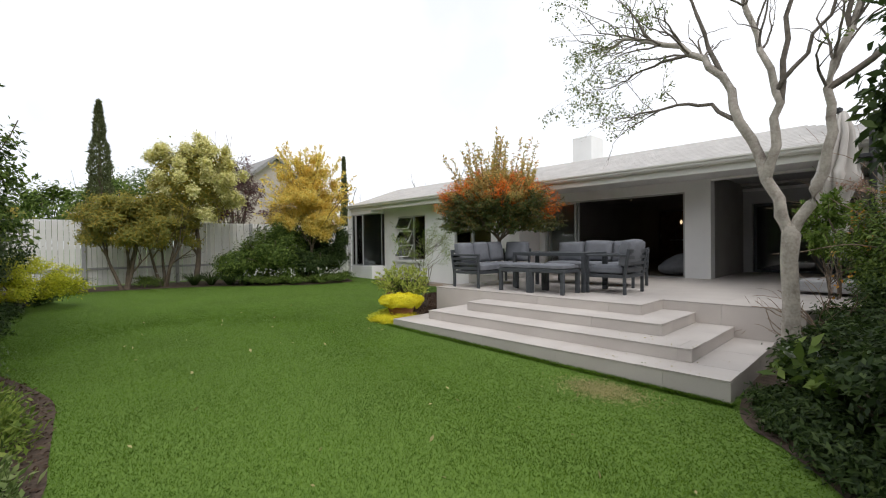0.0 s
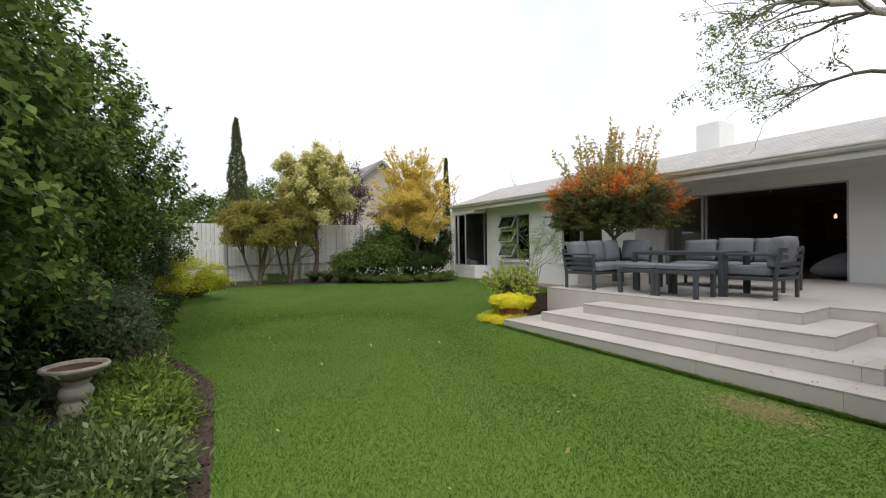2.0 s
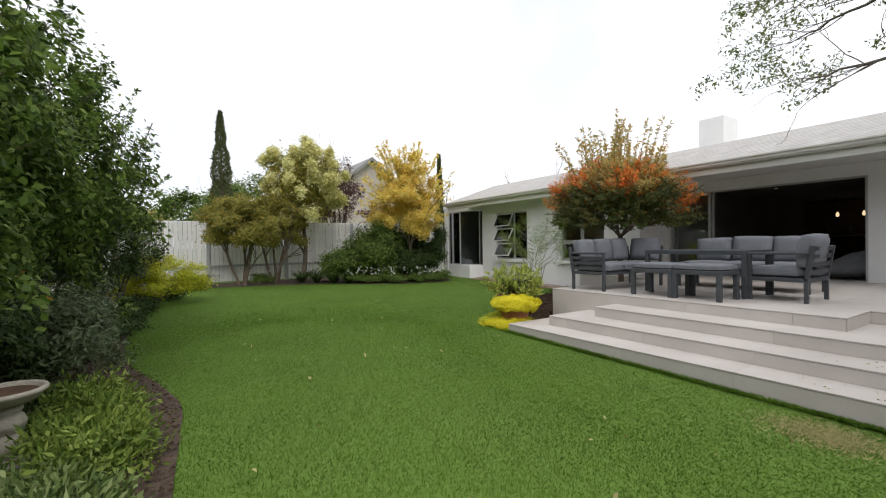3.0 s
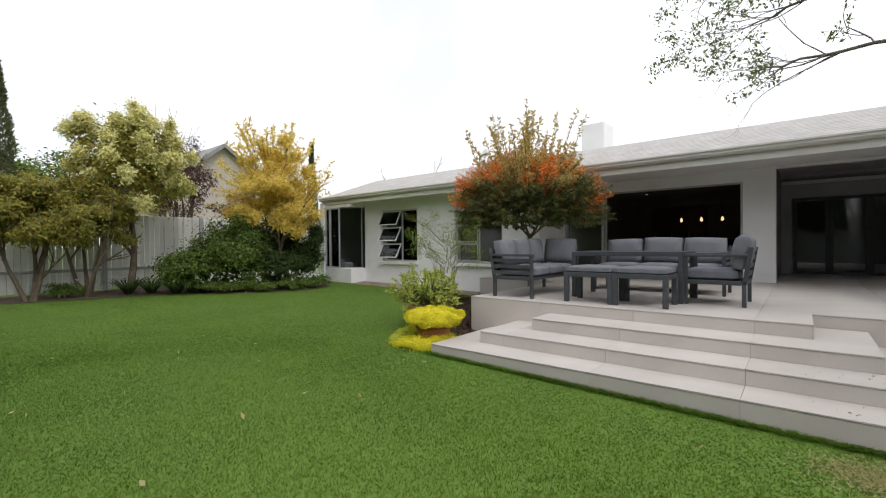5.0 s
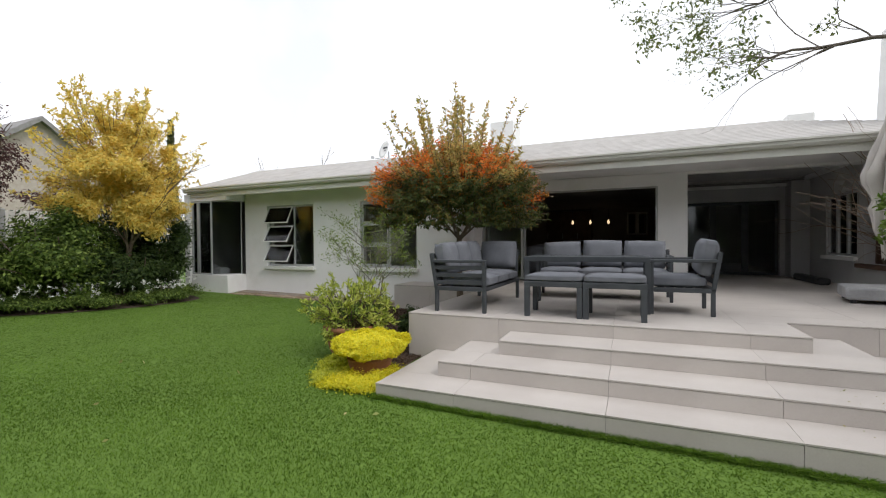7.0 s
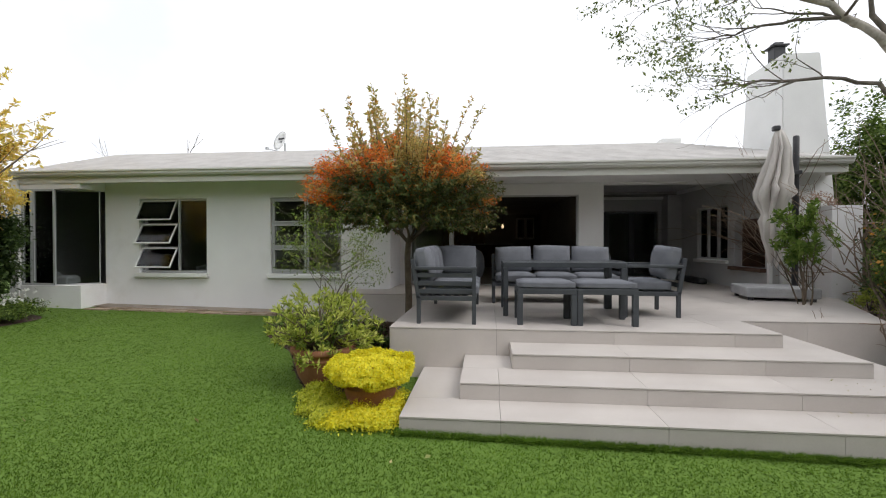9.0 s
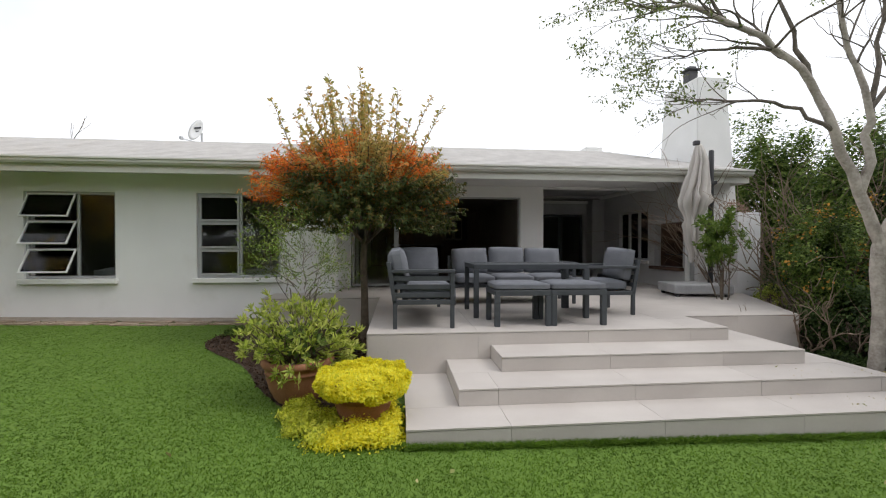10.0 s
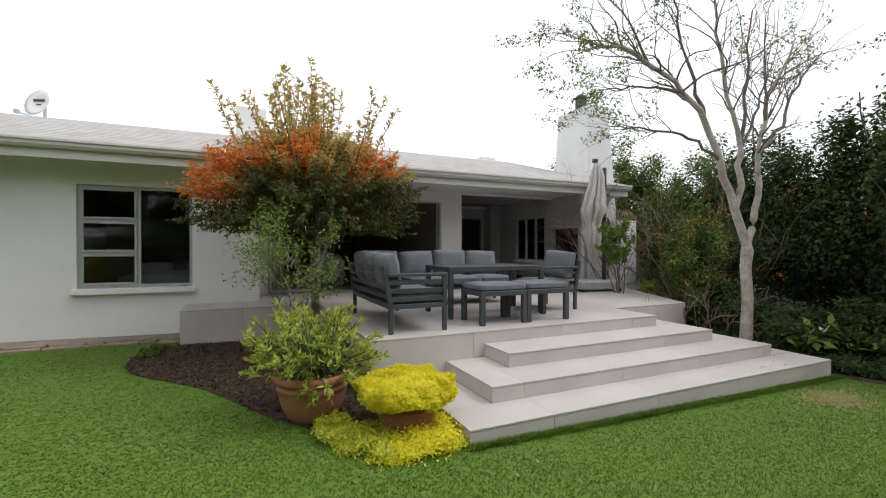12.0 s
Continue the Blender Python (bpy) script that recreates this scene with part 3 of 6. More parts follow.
        b.transform(Matrix.Translation((0, 0, 0.16)) @ Matrix.Rotation(radians(rng.uniform(-2.5, 2.5)), 4, "Y") @ Matrix.Translation((0, 0, -0.16)))
        b.transform(lean)
        part("back_cushion", b, M_CUSH, t, "grey fabric back cushion", True)
    return t


seat_module("garden_sofa", "charcoal metal garden sofa with grey cushions facing the table", 1.66, (1,), pose(6.82, 5.68, T, 0, 0, 180), 3, corner=True)
seat_module("garden_sofa", "charcoal metal three-seat garden sofa with grey cushions", 1.9, (-1,), pose(8.1, 4.2, T, 0, 0, 90), 3)
seat_module("garden_armchair", "charcoal metal garden armchair with thick grey cushions", 0.72, (-1, 1), pose(7.02, 3.25, T, 0, 0, 0), 1, slats=0)


def bench(m):
    t = thing("garden_bench", "charcoal metal garden stool with grey cushion beside the table", "stool", m, "garden stools")
    w, d = 0.638, 0.52
    for sx in (-1, 1):
        for sy in (-1, 1):
            part("leg", box(sx * (d / 2 - 0.03) - 0.03, sx * (d / 2 - 0.03) + 0.03, sy * (w / 2 - 0.03) - 0.03, sy * (w / 2 - 0.03) + 0.03, 0, 0.34, 0.004), M_FRAME, t)
    part("frame", box(-d / 2, d / 2, -w / 2, w / 2, 0.34, 0.4, 0.005), M_FRAME, t)
    part("cushion", cushion(-d / 2 + 0.005, d / 2 - 0.005, -w / 2 + 0.005, w / 2 - 0.005, 0.402, 0.475, 0.012), M_CUSH, t, "flat grey fabric cushion", True)
    return t


b0 = bench(pose(6.28, 4.58, T))
copy_thing(b0, pose(6.28, 3.938, T))

table = thing("garden_table", "charcoal metal garden dining table with slatted top", "table", pose(7.0, 4.3, T))
for sx in (-1, 1):
    for sy in (-1, 1):
        part("leg", box(sx * 0.37 - 0.03, sx * 0.37 + 0.03, sy * 0.7 - 0.03, sy * 0.7 + 0.03, 0, 0.6, 0.004), M_FRAME, table)
part("table_frame", boxes((-0.4, -0.34, -0.73, 0.73, 0.6, 0.66), (0.34, 0.4, -0.73, 0.73, 0.6, 0.66), (-0.34, 0.34, -0.73, -0.67, 0.6, 0.66), (-0.34, 0.34, 0.67, 0.73, 0.6, 0.66), bevel=0.004), M_FRAME, table)
for k in range(8):
    part("table_slat", box(-0.335 + k * 0.084, -0.255 + k * 0.084, -0.665, 0.665, 0.63, 0.655, 0.003), M_FRAME, table)

# ---- windows and doors ----
def window(name, y0, y1, z0, z1, x, mull, opened, label):
    """A window in the front wall: a column of three top-hung sashes beside one fixed pane."""
    w = tagged(thing(name, label, "window", pose(x, 0, 0)), kind="structure")
    f = 0.045
    part("window_frame", boxes((0.0, 0.05, y0, y1, z0, z0 + f), (0.0, 0.05, y0, y1, z1 - f, z1), (0.0, 0.05, y0, y0 + f, z0 + f, z1 - f), (0.0, 0.05, y1 - f, y1, z0 + f, z1 - f), (0.0, 0.05, mull - f / 2, mull + f / 2, z0 + f, z1 - f), bevel=0.003), M_ALU, w)
    pane = part("pane", box(0.02, 0.026, y0 + f, mull - f / 2, z0 + f, z1 - f), M_GLASS, w)
    pane.visible_shadow = False
    h = (z1 - z0 - 2 * f - 2 * 0.03) / 3
    for k in range(3):
        zb = z0 + f + k * (h + 0.03)
        if k:
            part("transom", box(0.0, 0.05, mull + f / 2, y1 - f, zb - 0.03, zb, 0.002), M_ALU, w)
        ya, yb, fs = mull + f / 2, y1 - f, 0.024 if opened else 0.035
        sash = boxes((-0.026, 0.0, ya, yb, -h, -h + fs), (-0.03, 0.0, ya, yb, -fs, 0), (-0.03, 0.0, ya, ya + fs, -h + fs, -fs), (-0.03, 0.0, yb - fs, yb, -h + fs, -fs), bevel=0.003)
        s = part("sash", sash, M_ALU if not opened else M_WHITE, w)
        g = part("pane", box(-0.018, -0.012, ya + fs, yb - fs, -h + fs, -fs), M_GLASS, s)
        g.visible_shadow = False
        s.matrix_basis = Matrix.Translation((0, 0, zb + h)) @ Matrix.Rotation(radians((30, 31, 27)[k] if opened else 0), 4, "Y")
    part("window_sill", box(-0.14, 0.0, y0 - 0.05, y1 + 0.05, z0 - 0.09, z0 - 0.005, 0.008), M_WHITE, w, "white window sill")
    return w


window("window_1", 10.99, 12.5, 0.955, 2.5, WX + 0.05, 11.64, True, "grey aluminium window with three open top-hung sashes")
window("window_2", 8.13, 9.613, 0.955, 2.5, WX + 0.05, 8.85, False, "grey aluminium window with three closed small sashes")


def glazed(name, rects, plane, at, label, frame_mat=None, f=0.05, category="window", pane_mat=None):
    """Framed panes in one upright plane: plane 'x' or 'y'; rects of (a0, a1, z0, z1)."""
    w = tagged(thing(name, label, category, pose(0, 0, 0)), kind="structure")
    fm = frame_mat or M_ALU
    for a0, a1, z0, z1 in rects:
        dims = [(a0, a1, z0, z0 + f), (a0, a1, z1 - f, z1), (a0, a0 + f, z0 + f, z1 - f), (a1 - f, a1, z0 + f, z1 - f)]
        mk = (lambda d, t0, t1: (at + t0, at + t1, d[0], d[1], d[2], d[3])) if plane == "x" else (lambda d, t0, t1: (d[0], d[1], at + t0, at + t1, d[2], d[3]))
        part("window_frame", boxes(*[mk(d, -0.025, 0.025) for d in dims], bevel=0.003), fm, w)
        p = part("pane", boxes(mk((a0 + f, a1 - f, z0 + f, z1 - f), -0.003, 0.003)), pane_mat or M_GLASS, w)
        p.visible_shadow = False
    return w


# glazed corner bay
structure("plinth_bay", boxes((9.1, 9.698, 13.25, 14.58, -0.1, 0.72)), M_PLASTER, "white plastered plinth under the glazed bay", "wall")
structure("wall_bay_head", boxes((9.12, 9.698, 13.27, 14.58, 2.66, 2.842)), M_PLASTER, "white plastered lintel over the glazed bay", "wall")
structure("wall_bay_end", boxes((9.08, 16.0, 14.6, 14.8, -0.1, 2.842)), M_PLASTER, "white plastered end wall of the house", "wall")
glazed("window_3", [(13.84, 14.34, 0.725, 2.655), (14.345, 14.58, 0.725, 2.655)], "x", 9.15, "full-height glazed bay with aluminium frames", M_ALU, 0.04, "window", M_BAY_DIM)
chamfer = tagged(thing("window_4", "slanting frameless side pane of the glazed bay", "window", pose(9.15, 13.83, 0, 0, 0, 41)), kind="structure")
part("window_frame", boxes((-0.02, 0.02, -0.68, 0.0, 0.722, 0.745), (-0.02, 0.02, -0.68, 0.0, 2.635, 2.658), (-0.015, 0.015, -0.7, -0.68, 0.722, 2.658), bevel=0.003), M_ALU, chamfer)
part("pane", box(-0.003, 0.003, -0.68, 0.0, 0.745, 2.635), M_BAY_DIM, chamfer).visible_shadow = False
# Panel added over the white end wall; its dark colour imitates indoor shade.
structure("wall_bay_inner", boxes((9.2, 13.8, 14.56, 14.598, 0.42, 2.842)), M_ROOM_DIM, "added inner panel on the end wall, dark in colour for shade", "wall")
for k, (x, y, w) in enumerate(((9.5, 13.95, 0.3), (9.46, 14.3, 0.26))):
    seat = thing("seat_cushion", "pale cushion lying on the window seat", "cushion", pose(x, y, 0.722, 0, 0, 20 * k), "window seat cushions")
    part("pad", cushion(-0.16, 0.16, -w / 2, w / 2, 0, 0.16 + 0.08 * k, 0.02), M_LINEN, seat, "", True)

# living room: stacked sliding leaves, frame and track
glazed("door_1", [(6.0, 6.93, T + 0.015, 2.585), (5.95, 6.88, T + 0.015, 2.585)][:1], "x", 10.74, "sliding glass door leaf with aluminium frame", M_ALU, 0.05, "door")
glazed("door_2", [(5.95, 6.85, T + 0.015, 2.585)], "x", 10.81, "sliding glass door leaf stacked behind another", M_ALU, 0.05, "door")
structure("trim_opening", boxes((OX + 0.02, OX + 0.12, 3.302, 3.34, T, 2.598), (OX + 0.02, OX + 0.12, 3.34, 6.948, 2.565, 2.598), (OX + 0.02, OX + 0.12, 3.34, 5.94, T + 0.001, T + 0.014)), M_ALU, "aluminium track and jamb of the wide opening", "door frame")
# patio back doors and side window
glazed("door_3", [(0.62, 1.28, T + 0.01, 2.44), (1.28, 1.94, T + 0.01, 2.44), (1.94, 2.58, T + 0.01, 2.44)], "x", 13.66, "closed folding glass doors at the back of the patio", M_FRAME, 0.07, "door")
glazed("window_6", [(11.02, 11.45, 1.21, 2.39), (11.45, 11.9, 1.21, 2.39), (11.9, 12.33, 1.21, 2.39)], "y", 0.1, "three-part grey framed patio window", M_ALU, 0.04)
structure("trim_patio_sill", boxes((10.95, 12.4, 0.152, 0.22, 1.13, 1.2)), M_WHITE, "white sill of the patio window", "sill")
structure("trim_column", boxes((13.2, 13.598, 0.152, 0.5, 0.6, 2.84)), M_PATIO_SHADE, "square plastered corner column in the patio", "column")

# ---- rooms seen through the openings ----
structure("floor_bedroom", boxes((9.95, 14.0, 7.33, 14.6, 0.3, 0.42)), M_INTFLOOR, "dark bedroom floor", "floor")
structure("floor_living", boxes((10.7, 20.4, 2.95, 7.33, 0.5, T - 0.004)), M_INTFLOOR, "dark polished living room floor", "floor")
structure("wall_bedroom_back", boxes((13.8, 14.0, 7.33, 14.6, 0.42, 2.842)), M_ROOM_DIM, "painted bedroom back wall", "wall")
structure("wall_bedroom_side", boxes((9.95, 13.8, 10.2, 10.35, 0.42, 2.842)), M_ROOM_DIM, "painted wall between two bedrooms", "wall")
structure("wall_living_back", boxes((20.4, 20.6, 0.0, 7.33, 0.5, 2.842)), M_ROOM_DIM, "painted back wall of the living room and kitchen", "wall")
structure("wall_living_side", boxes((10.962, 20.4, 7.132, 7.33, 0.42, 2.842)), M_ROOM_DIM, "painted living room side wall", "wall")
structure("wall_hall", boxes((13.802, 20.4, 0.0, 0.15, 0.5, 2.842)), M_ROOM_DIM, "painted hall wall behind the patio doors", "wall")
structure("floor_hall", boxes((13.6, 20.4, 0.15, 2.8, 0.5, T - 0.004)), M_INTFLOOR, "dark hall floor", "floor")


def bed(m, label):
    t = thing("bed", label, "bed", m)
    part("base", box(-0.95, 0.95, -0.75, 0.75, 0.0, 0.34, 0.02), M_WOOD, t)
    part("mattress", cushion(-0.95, 0.95, -0.75, 0.75, 0.34, 0.62, 0.02), M_LINEN, t, "", True)
    for sy in (-0.38, 0.38):
        part("pillow", cushion(0.5, 0.92, sy - 0.33, sy + 0.33, 0.62, 0.78, 0.03), M_LINEN, t, "", True)
    part("headboard", box(0.96, 1.04, -0.8, 0.8, 0.0, 1.15, 0.02), M_WOOD, t)


bed(pose(12.6, 11.9, 0.42), "made bed with pale linen in a dark bedroom")
bed(pose(12.6, 8.8, 0.42), "made bed with pale linen beside a bedroom wall")

island = thing("kitchen_island", "dark wooden kitchen island with a stone top", "kitchen island", pose(18.7, 5.2, T))
part("body", box(-0.35, 0.35, -0.9, 0.9, 0, 0.86, 0.01), M_WOOD, island)
part("worktop", box(-0.42, 0.42, -1.0, 1.0, 0.86, 0.9, 0.006), M_LINEN, island, "pale stone worktop")
cupboard = thing("kitchen_cupboard", "tall brown kitchen cupboard against the back wall", "cupboard", pose(20.1, 6.2, T))
part("body", box(-0.28, 0.28, -0.9, 0.9, 0, 2.1, 0.01), M_WOOD, cupboard)
for k in range(3):
    d = part("door", box(-0.302, -0.282, -0.88 + k * 0.6, -0.3 + k * 0.6, 0.05, 2.05, 0.006), M_WOOD, cupboard)
    part("handle", box(-0.33, -0.304, -0.36 + k * 0.6, -0.34 + k * 0.6, 0.95, 1.2, 0.004), M_ALU, d)

M_LAMP = bpy.data.materials.new("lamp_glow")
M_LAMP.use_nodes = True
M_LAMP.node_tree.nodes["Principled BSDF"].inputs["Emission Color"].default_value = (1.0, 0.7, 0.42, 1)
M_LAMP.node_tree.nodes["Principled BSDF"].inputs["Emission Strength"].default_value = 1.1
pendant = None
for y in (5.9, 5.25, 4.6):
    if pendant is None:
        pendant = thing("pendant_lamp", "small lit glass pendant lamp over the kitchen island", "lamp", pose(18.7, y, 2.24), "kitchen pendants")
        part("shade", lathe([(0.02, -0.06), (0.042, -0.04), (0.046, 0.02), (0.03, 0.06), (0.015, 0.1)], 14), M_LAMP, pendant, "lit glass shade", True)
        part("cord", box(-0.006, 0.006, -0.006, 0.006, 0.1, 0.6), M_DARK, pendant)
    else:
        copy_thing(pendant, pose(18.7, y, 2.24))
for x, y in ((13.0, 5.4), (13.0, 4.4), (14.0, 5.9), (12.2, 3.9)):
    d = thing("downlight", "small lit recessed ceiling downlight", "lamp", pose(x, y, 2.838), "living room downlights")
    part("lens", lathe([(0.03, -0.008), (0.03, 0.0)], 12), M_LAMP, d)
    part("ring", lathe([(0.045, -0.004), (0.045, 0.002)], 12), M_WHITE, d)

cab = thing("wall_cabinet", "white kitchen wall cabinet with two glazed doors", "cabinet", pose(20.2, 3.6, 1.75))
part("body", box(-0.18, 0.198, -0.38, 0.38, 0, 0.92, 0.008), M_WHITE, cab)
for sy in (-1, 1):
    d = part("door", boxes((-0.205, -0.182, sy * 0.19 - 0.18, sy * 0.19 + 0.18, 0.02, 0.08), (-0.205, -0.182, sy * 0.19 - 0.18, sy * 0.19 + 0.18, 0.84, 0.9), (-0.205, -0.182, sy * 0.19 - 0.18, sy * 0.19 - 0.12, 0.08, 0.84), (-0.205, -0.182, sy * 0.19 + 0.12, sy * 0.19 + 0.18, 0.08, 0.84)), M_WHITE, cab)
    part("pane", box(-0.196, -0.19, sy * 0.19 - 0.12, sy * 0.19 + 0.12, 0.08, 0.84), M_DARK, d, "dark glass pane")

tub = thing("tub_chair", "grey upholstered tub chair inside the glass door", "armchair", pose(11.7, 5.75, T, 0, 0, 180))
part("shell", lathe([(0.3, 0.08), (0.42, 0.12), (0.47, 0.3), (0.46, 0.55), (0.4, 0.7), (0.28, 0.76), (0.1, 0.78)], 24), M_CUSH, tub, "", True)
part("base", lathe([(0.24, 0.0), (0.26, 0.06), (0.22, 0.085)], 20), M_DARK, tub)
bean = thing("bean_bag", "slumped grey fabric bean bag inside the opening", "bean bag", pose(11.5, 3.75, T))
bb = bmesh.new()
bmesh.ops.create_uvsphere(bb, u_segments=24, v_segments=16, radius=1.0)
for v in bb.verts:
    z = (v.co.z + 1) / 2
    v.co = Vector((v.co.x * 0.42 * (1.15 - 0.5 * z), v.co.y * 0.55 * (1.15 - 0.55 * z) - 0.25 * z, z * 0.55)) + Vector((0, 0, 1)) * 0.03 * noise.noise(v.co * 2.5)
    v.co.z = max(v.co.z, 0.0)
part("bag", bb, M_CUSH, bean, "", True)

# fireplace
fire = thing("fireplace", "dark brick-lined built-in barbecue fireplace", "fireplace", pose(0, 0, 0))
part("firebox", boxes((9.76, 10.74, -0.55, -0.5, 1.1, 2.05), (9.755, 9.8, -0.5, 0.0, 1.1, 2.05), (10.7, 10.745, -0.5, 0.0, 1.1, 2.05), (9.8, 10.7, -0.5, 0.0, 1.06, 1.1), (9.8, 10.7, -0.5, 0.0, 2.05, 2.09)), M_BRICK, fire)
for r in range(9):
    for c in range(5):
        x = 9.81 + c * 0.185 + (0.09 if r % 2 else 0)
        if x < 10.6:
            part("brick", box(x, x + 0.175, -0.499, -0.485, 1.11 + r * 0.1, 1.2 + r * 0.1), M_BRICK, fire)
part("grate", boxes(*[(9.85 + k * 0.1, 9.865 + k * 0.1, -0.45, -0.05, 1.35, 1.365) for k in range(9)]), M_DARK, fire, "black metal grate")
part("mantel", box(9.7, 10.8, 0.152, 0.26, 1.03, 1.1, 0.006), M_BRICK, fire)

structure("wall_garden", boxes((8.95, 9.32, -0.86, -0.4, -0.1, 2.19)), M_PLASTER, "white plastered pillar of the garden wall", "wall")
structure("wall_boundary", boxes((-12.0, 25.0, -5.2, -5.0, -0.2, 2.0)), M_CONC, "grey boundary wall behind the hedge", "wall")
structure("wall_boundary_side", boxes((-6.2, -6.0, -5.0, 16.5, -0.2, 2.0)), M_CONC, "grey boundary wall behind the shrubs", "wall")

# ---- terrace things ----
umb = thing("cantilever_umbrella", "closed beige cantilever umbrella on a slab base", "umbrella", pose(8.78, 0.6, T, 0, 0, -12))
part("base_slab", box(-0.42, 0.38, -0.48, 0.5, 0.05, 0.21, 0.025, seg=2), M_CONC, umb, "grey slab base")
for sx in (-0.34, 0.3):
    for sy in (-0.4, 0.42):
        part("foot", box(sx - 0.03, sx + 0.03, sy - 0.03, sy + 0.03, 0, 0.05), M_DARK, umb)
part("pole", lathe([(0.045, 0.21), (0.045, 2.62), (0.035, 2.64)], 14), M_DARK, umb, "dark metal pole", True).location = (0.12, -0.34, 0)
cv = bmesh.new()
N = 112
levels = [(0.62, 0.05, 0.6), (0.76, 0.08, 0.55), (0.98, 0.12, 0.5), (1.12, 0.14, 0.45), (1.26, 0.15, 0.35), (1.33, 0.125, 0.2), (1.37, 0.12, 0.2), (1.44, 0.15, 0.45), (1.6, 0.2, 0.6), (1.76, 0.235, 0.62), (1.84, 0.2, 0.5), (2.0, 0.19, 0.5), (2.2, 0.15, 0.42), (2.4, 0.115, 0.35), (2.58, 0.08, 0.25), (2.68, 0.05, 0.15), (2.72, 0.02, 0.1)]
rings = []
for z, r, a in levels:
    ring = []
    for k in range(N):
        q = 2 * math.pi * k / N
        w = q * 4.5 + 0.35 * z + 1.1 * noise.noise(Vector((math.cos(q) * 1.3, math.sin(q) * 1.3, z * 0.5)))
        fold = 1 - abs(math.sin(w))
        rr = r * (1.15 - a * 1.25 * fold + a * 0.5 * noise.noise(Vector((math.cos(q) * 2, math.sin(q) * 2, z * 1.4))))
        zz = z + (0.3 * (fold - 0.3) * (1.0 - 0.5 * math.sin(q)) if z < 0.7 else 0.1 * (fold - 0.5) if 1.7 < z < 1.8 else 0.0)
        ring.append(cv.verts.new((rr * math.cos(q), rr * math.sin(q) + 0.05 * noise.noise(Vector((0, 0, z * 1.6))), zz)))
    rings.append(ring)
for a, b in zip(rings, rings[1:]):
    for k in range(N):
        cv.faces.new((a[k], a[(k + 1) % N], b[(k + 1) % N], b[k]))
cv.faces.new(rings[-1])
for v in cv.verts:
    v.co += Vector((noise.noise(v.co * 4.5), noise.noise(v.co * 4.5 + Vector((5, 0, 0))), 0.6 * noise.noise(v.co * 4.5 + Vector((0, 5, 0))))) * 0.035 * (1 if v.co.z < 2.8 else 0.2)
for v in cv.verts:
    v.co.y += 0.09 * max(0.0, 1.3 - v.co.z) - 0.05 * math.sin(v.co.z * 3.1)
cv.transform(Matrix.Translation((-0.06, 0.0, 0.0)) @ Matrix.Diagonal((1.02, 1.12, 1, 1)))
part("canopy", cv, M_CANVAS, umb, "furled beige canvas canopy", True)
part("strap", lathe([(0.115, 0), (0.12, 0.025), (0.115, 0.05)], 20), M_CANVAS, umb).location = (-0.06, 0.03, 1.33)
part("arm", box(-0.06, 0.12, -0.36, 0.02, 2.0, 2.06, 0.006), M_DARK, umb)
part("cap", box(-0.11, -0.01, -0.05, 0.05, 2.7, 2.78, 0.015), M_DARK, umb, "dark cap over the canopy")
part("crank_box", box(0.06, 0.18, -0.42, -0.26, 1.0, 1.16, 0.01), M_DARK, umb)
pad = thing("floor_mat", "rolled dark mat lying on the patio floor", "mat", pose(12.2, 0.5, T))
part("roll", box(-0.9, 0.5, -0.1, 0.1, 0, 0.13, 0.04, seg=3), M_DARK, pad)

# satellite dish
dish = thing("satellite_dish", "white satellite dish on a pole on the roof", "satellite dish", pose(13.9, 11.3, 3.0, 0, 0, -24))
db = lathe([(0.001, 0.0), (0.15, 0.01), (0.3, 0.05), (0.42, 0.1), (0.43, 0.115), (0.3, 0.068), (0.15, 0.028), (0.001, 0.018)], 32)
db.transform(Matrix.Translation((-0.12, 0, 1.62)) @ Matrix.Rotation(radians(-72), 4, "Y") @ Matrix.Diagonal((0.72, 0.58, 0.7, 1)))
part("reflector", db, M_WHITE, dish, "", True)
part("pole", lathe([(0.03, 0.0), (0.03, 1.6)], 10), M_ALU, dish)
part("feed_arm", boxes((-0.62, -0.1, -0.012, 0.012, 1.3, 1.325), (-0.68, -0.6, -0.03, 0.03, 1.28, 1.36)), M_ALU, dish)
part("letter_bar", boxes((-0.008, 0.0, -0.12, 0.12, 1.68, 1.73), (-0.008, 0.0, -0.04, 0.06, 1.6, 1.625)), M_DARK, dish).location = (-0.14, 0, 0)
vent2 = thing("roof_vent", "low white vent cap beside the satellite dish", "vent", pose(13.5, 10.75, 3.0))
part("box", box(-0.12, 0.12, -0.25, 0.25, 0, 1.24, 0.03), M_WHITE, vent2)
pipe = structure("downpipe", boxes((9.52, 9.58, 0.16, 0.22, 0.7, 2.8)), M_WHITE, "white downpipe at the patio corner", "pipe")

# ---- pots and bird bath ----
def pot(m, r, h, label):
    t = thing("plant_pot", label, "plant pot", m, "terracotta pots")
    part("pot", lathe([(r * 0.58, 0.0), (r * 0.72, h * 0.12), (r * 0.86, h * 0.32), (r * 0.95, h * 0.58), (r * 0.97, h * 0.68), (r * 1.0, h * 0.69), (r * 1.0, h * 0.73), (r * 0.97, h * 0.74), (r * 0.98, h * 0.83), (r * 1.08, h * 0.85), (r * 1.11, h * 0.9), (r * 1.1, h * 0.96), (r * 1.06, h), (r * 0.95, h * 0.99), (r * 0.9, h * 0.9), (r * 0.4, h * 0.88)], 36), M_TERRACOTTA, t, "", True)
    part("soil", lathe([(r * 0.9, h * 0.89), (r * 0.88, h * 0.91)], 24), M_SOIL, t)
    return t


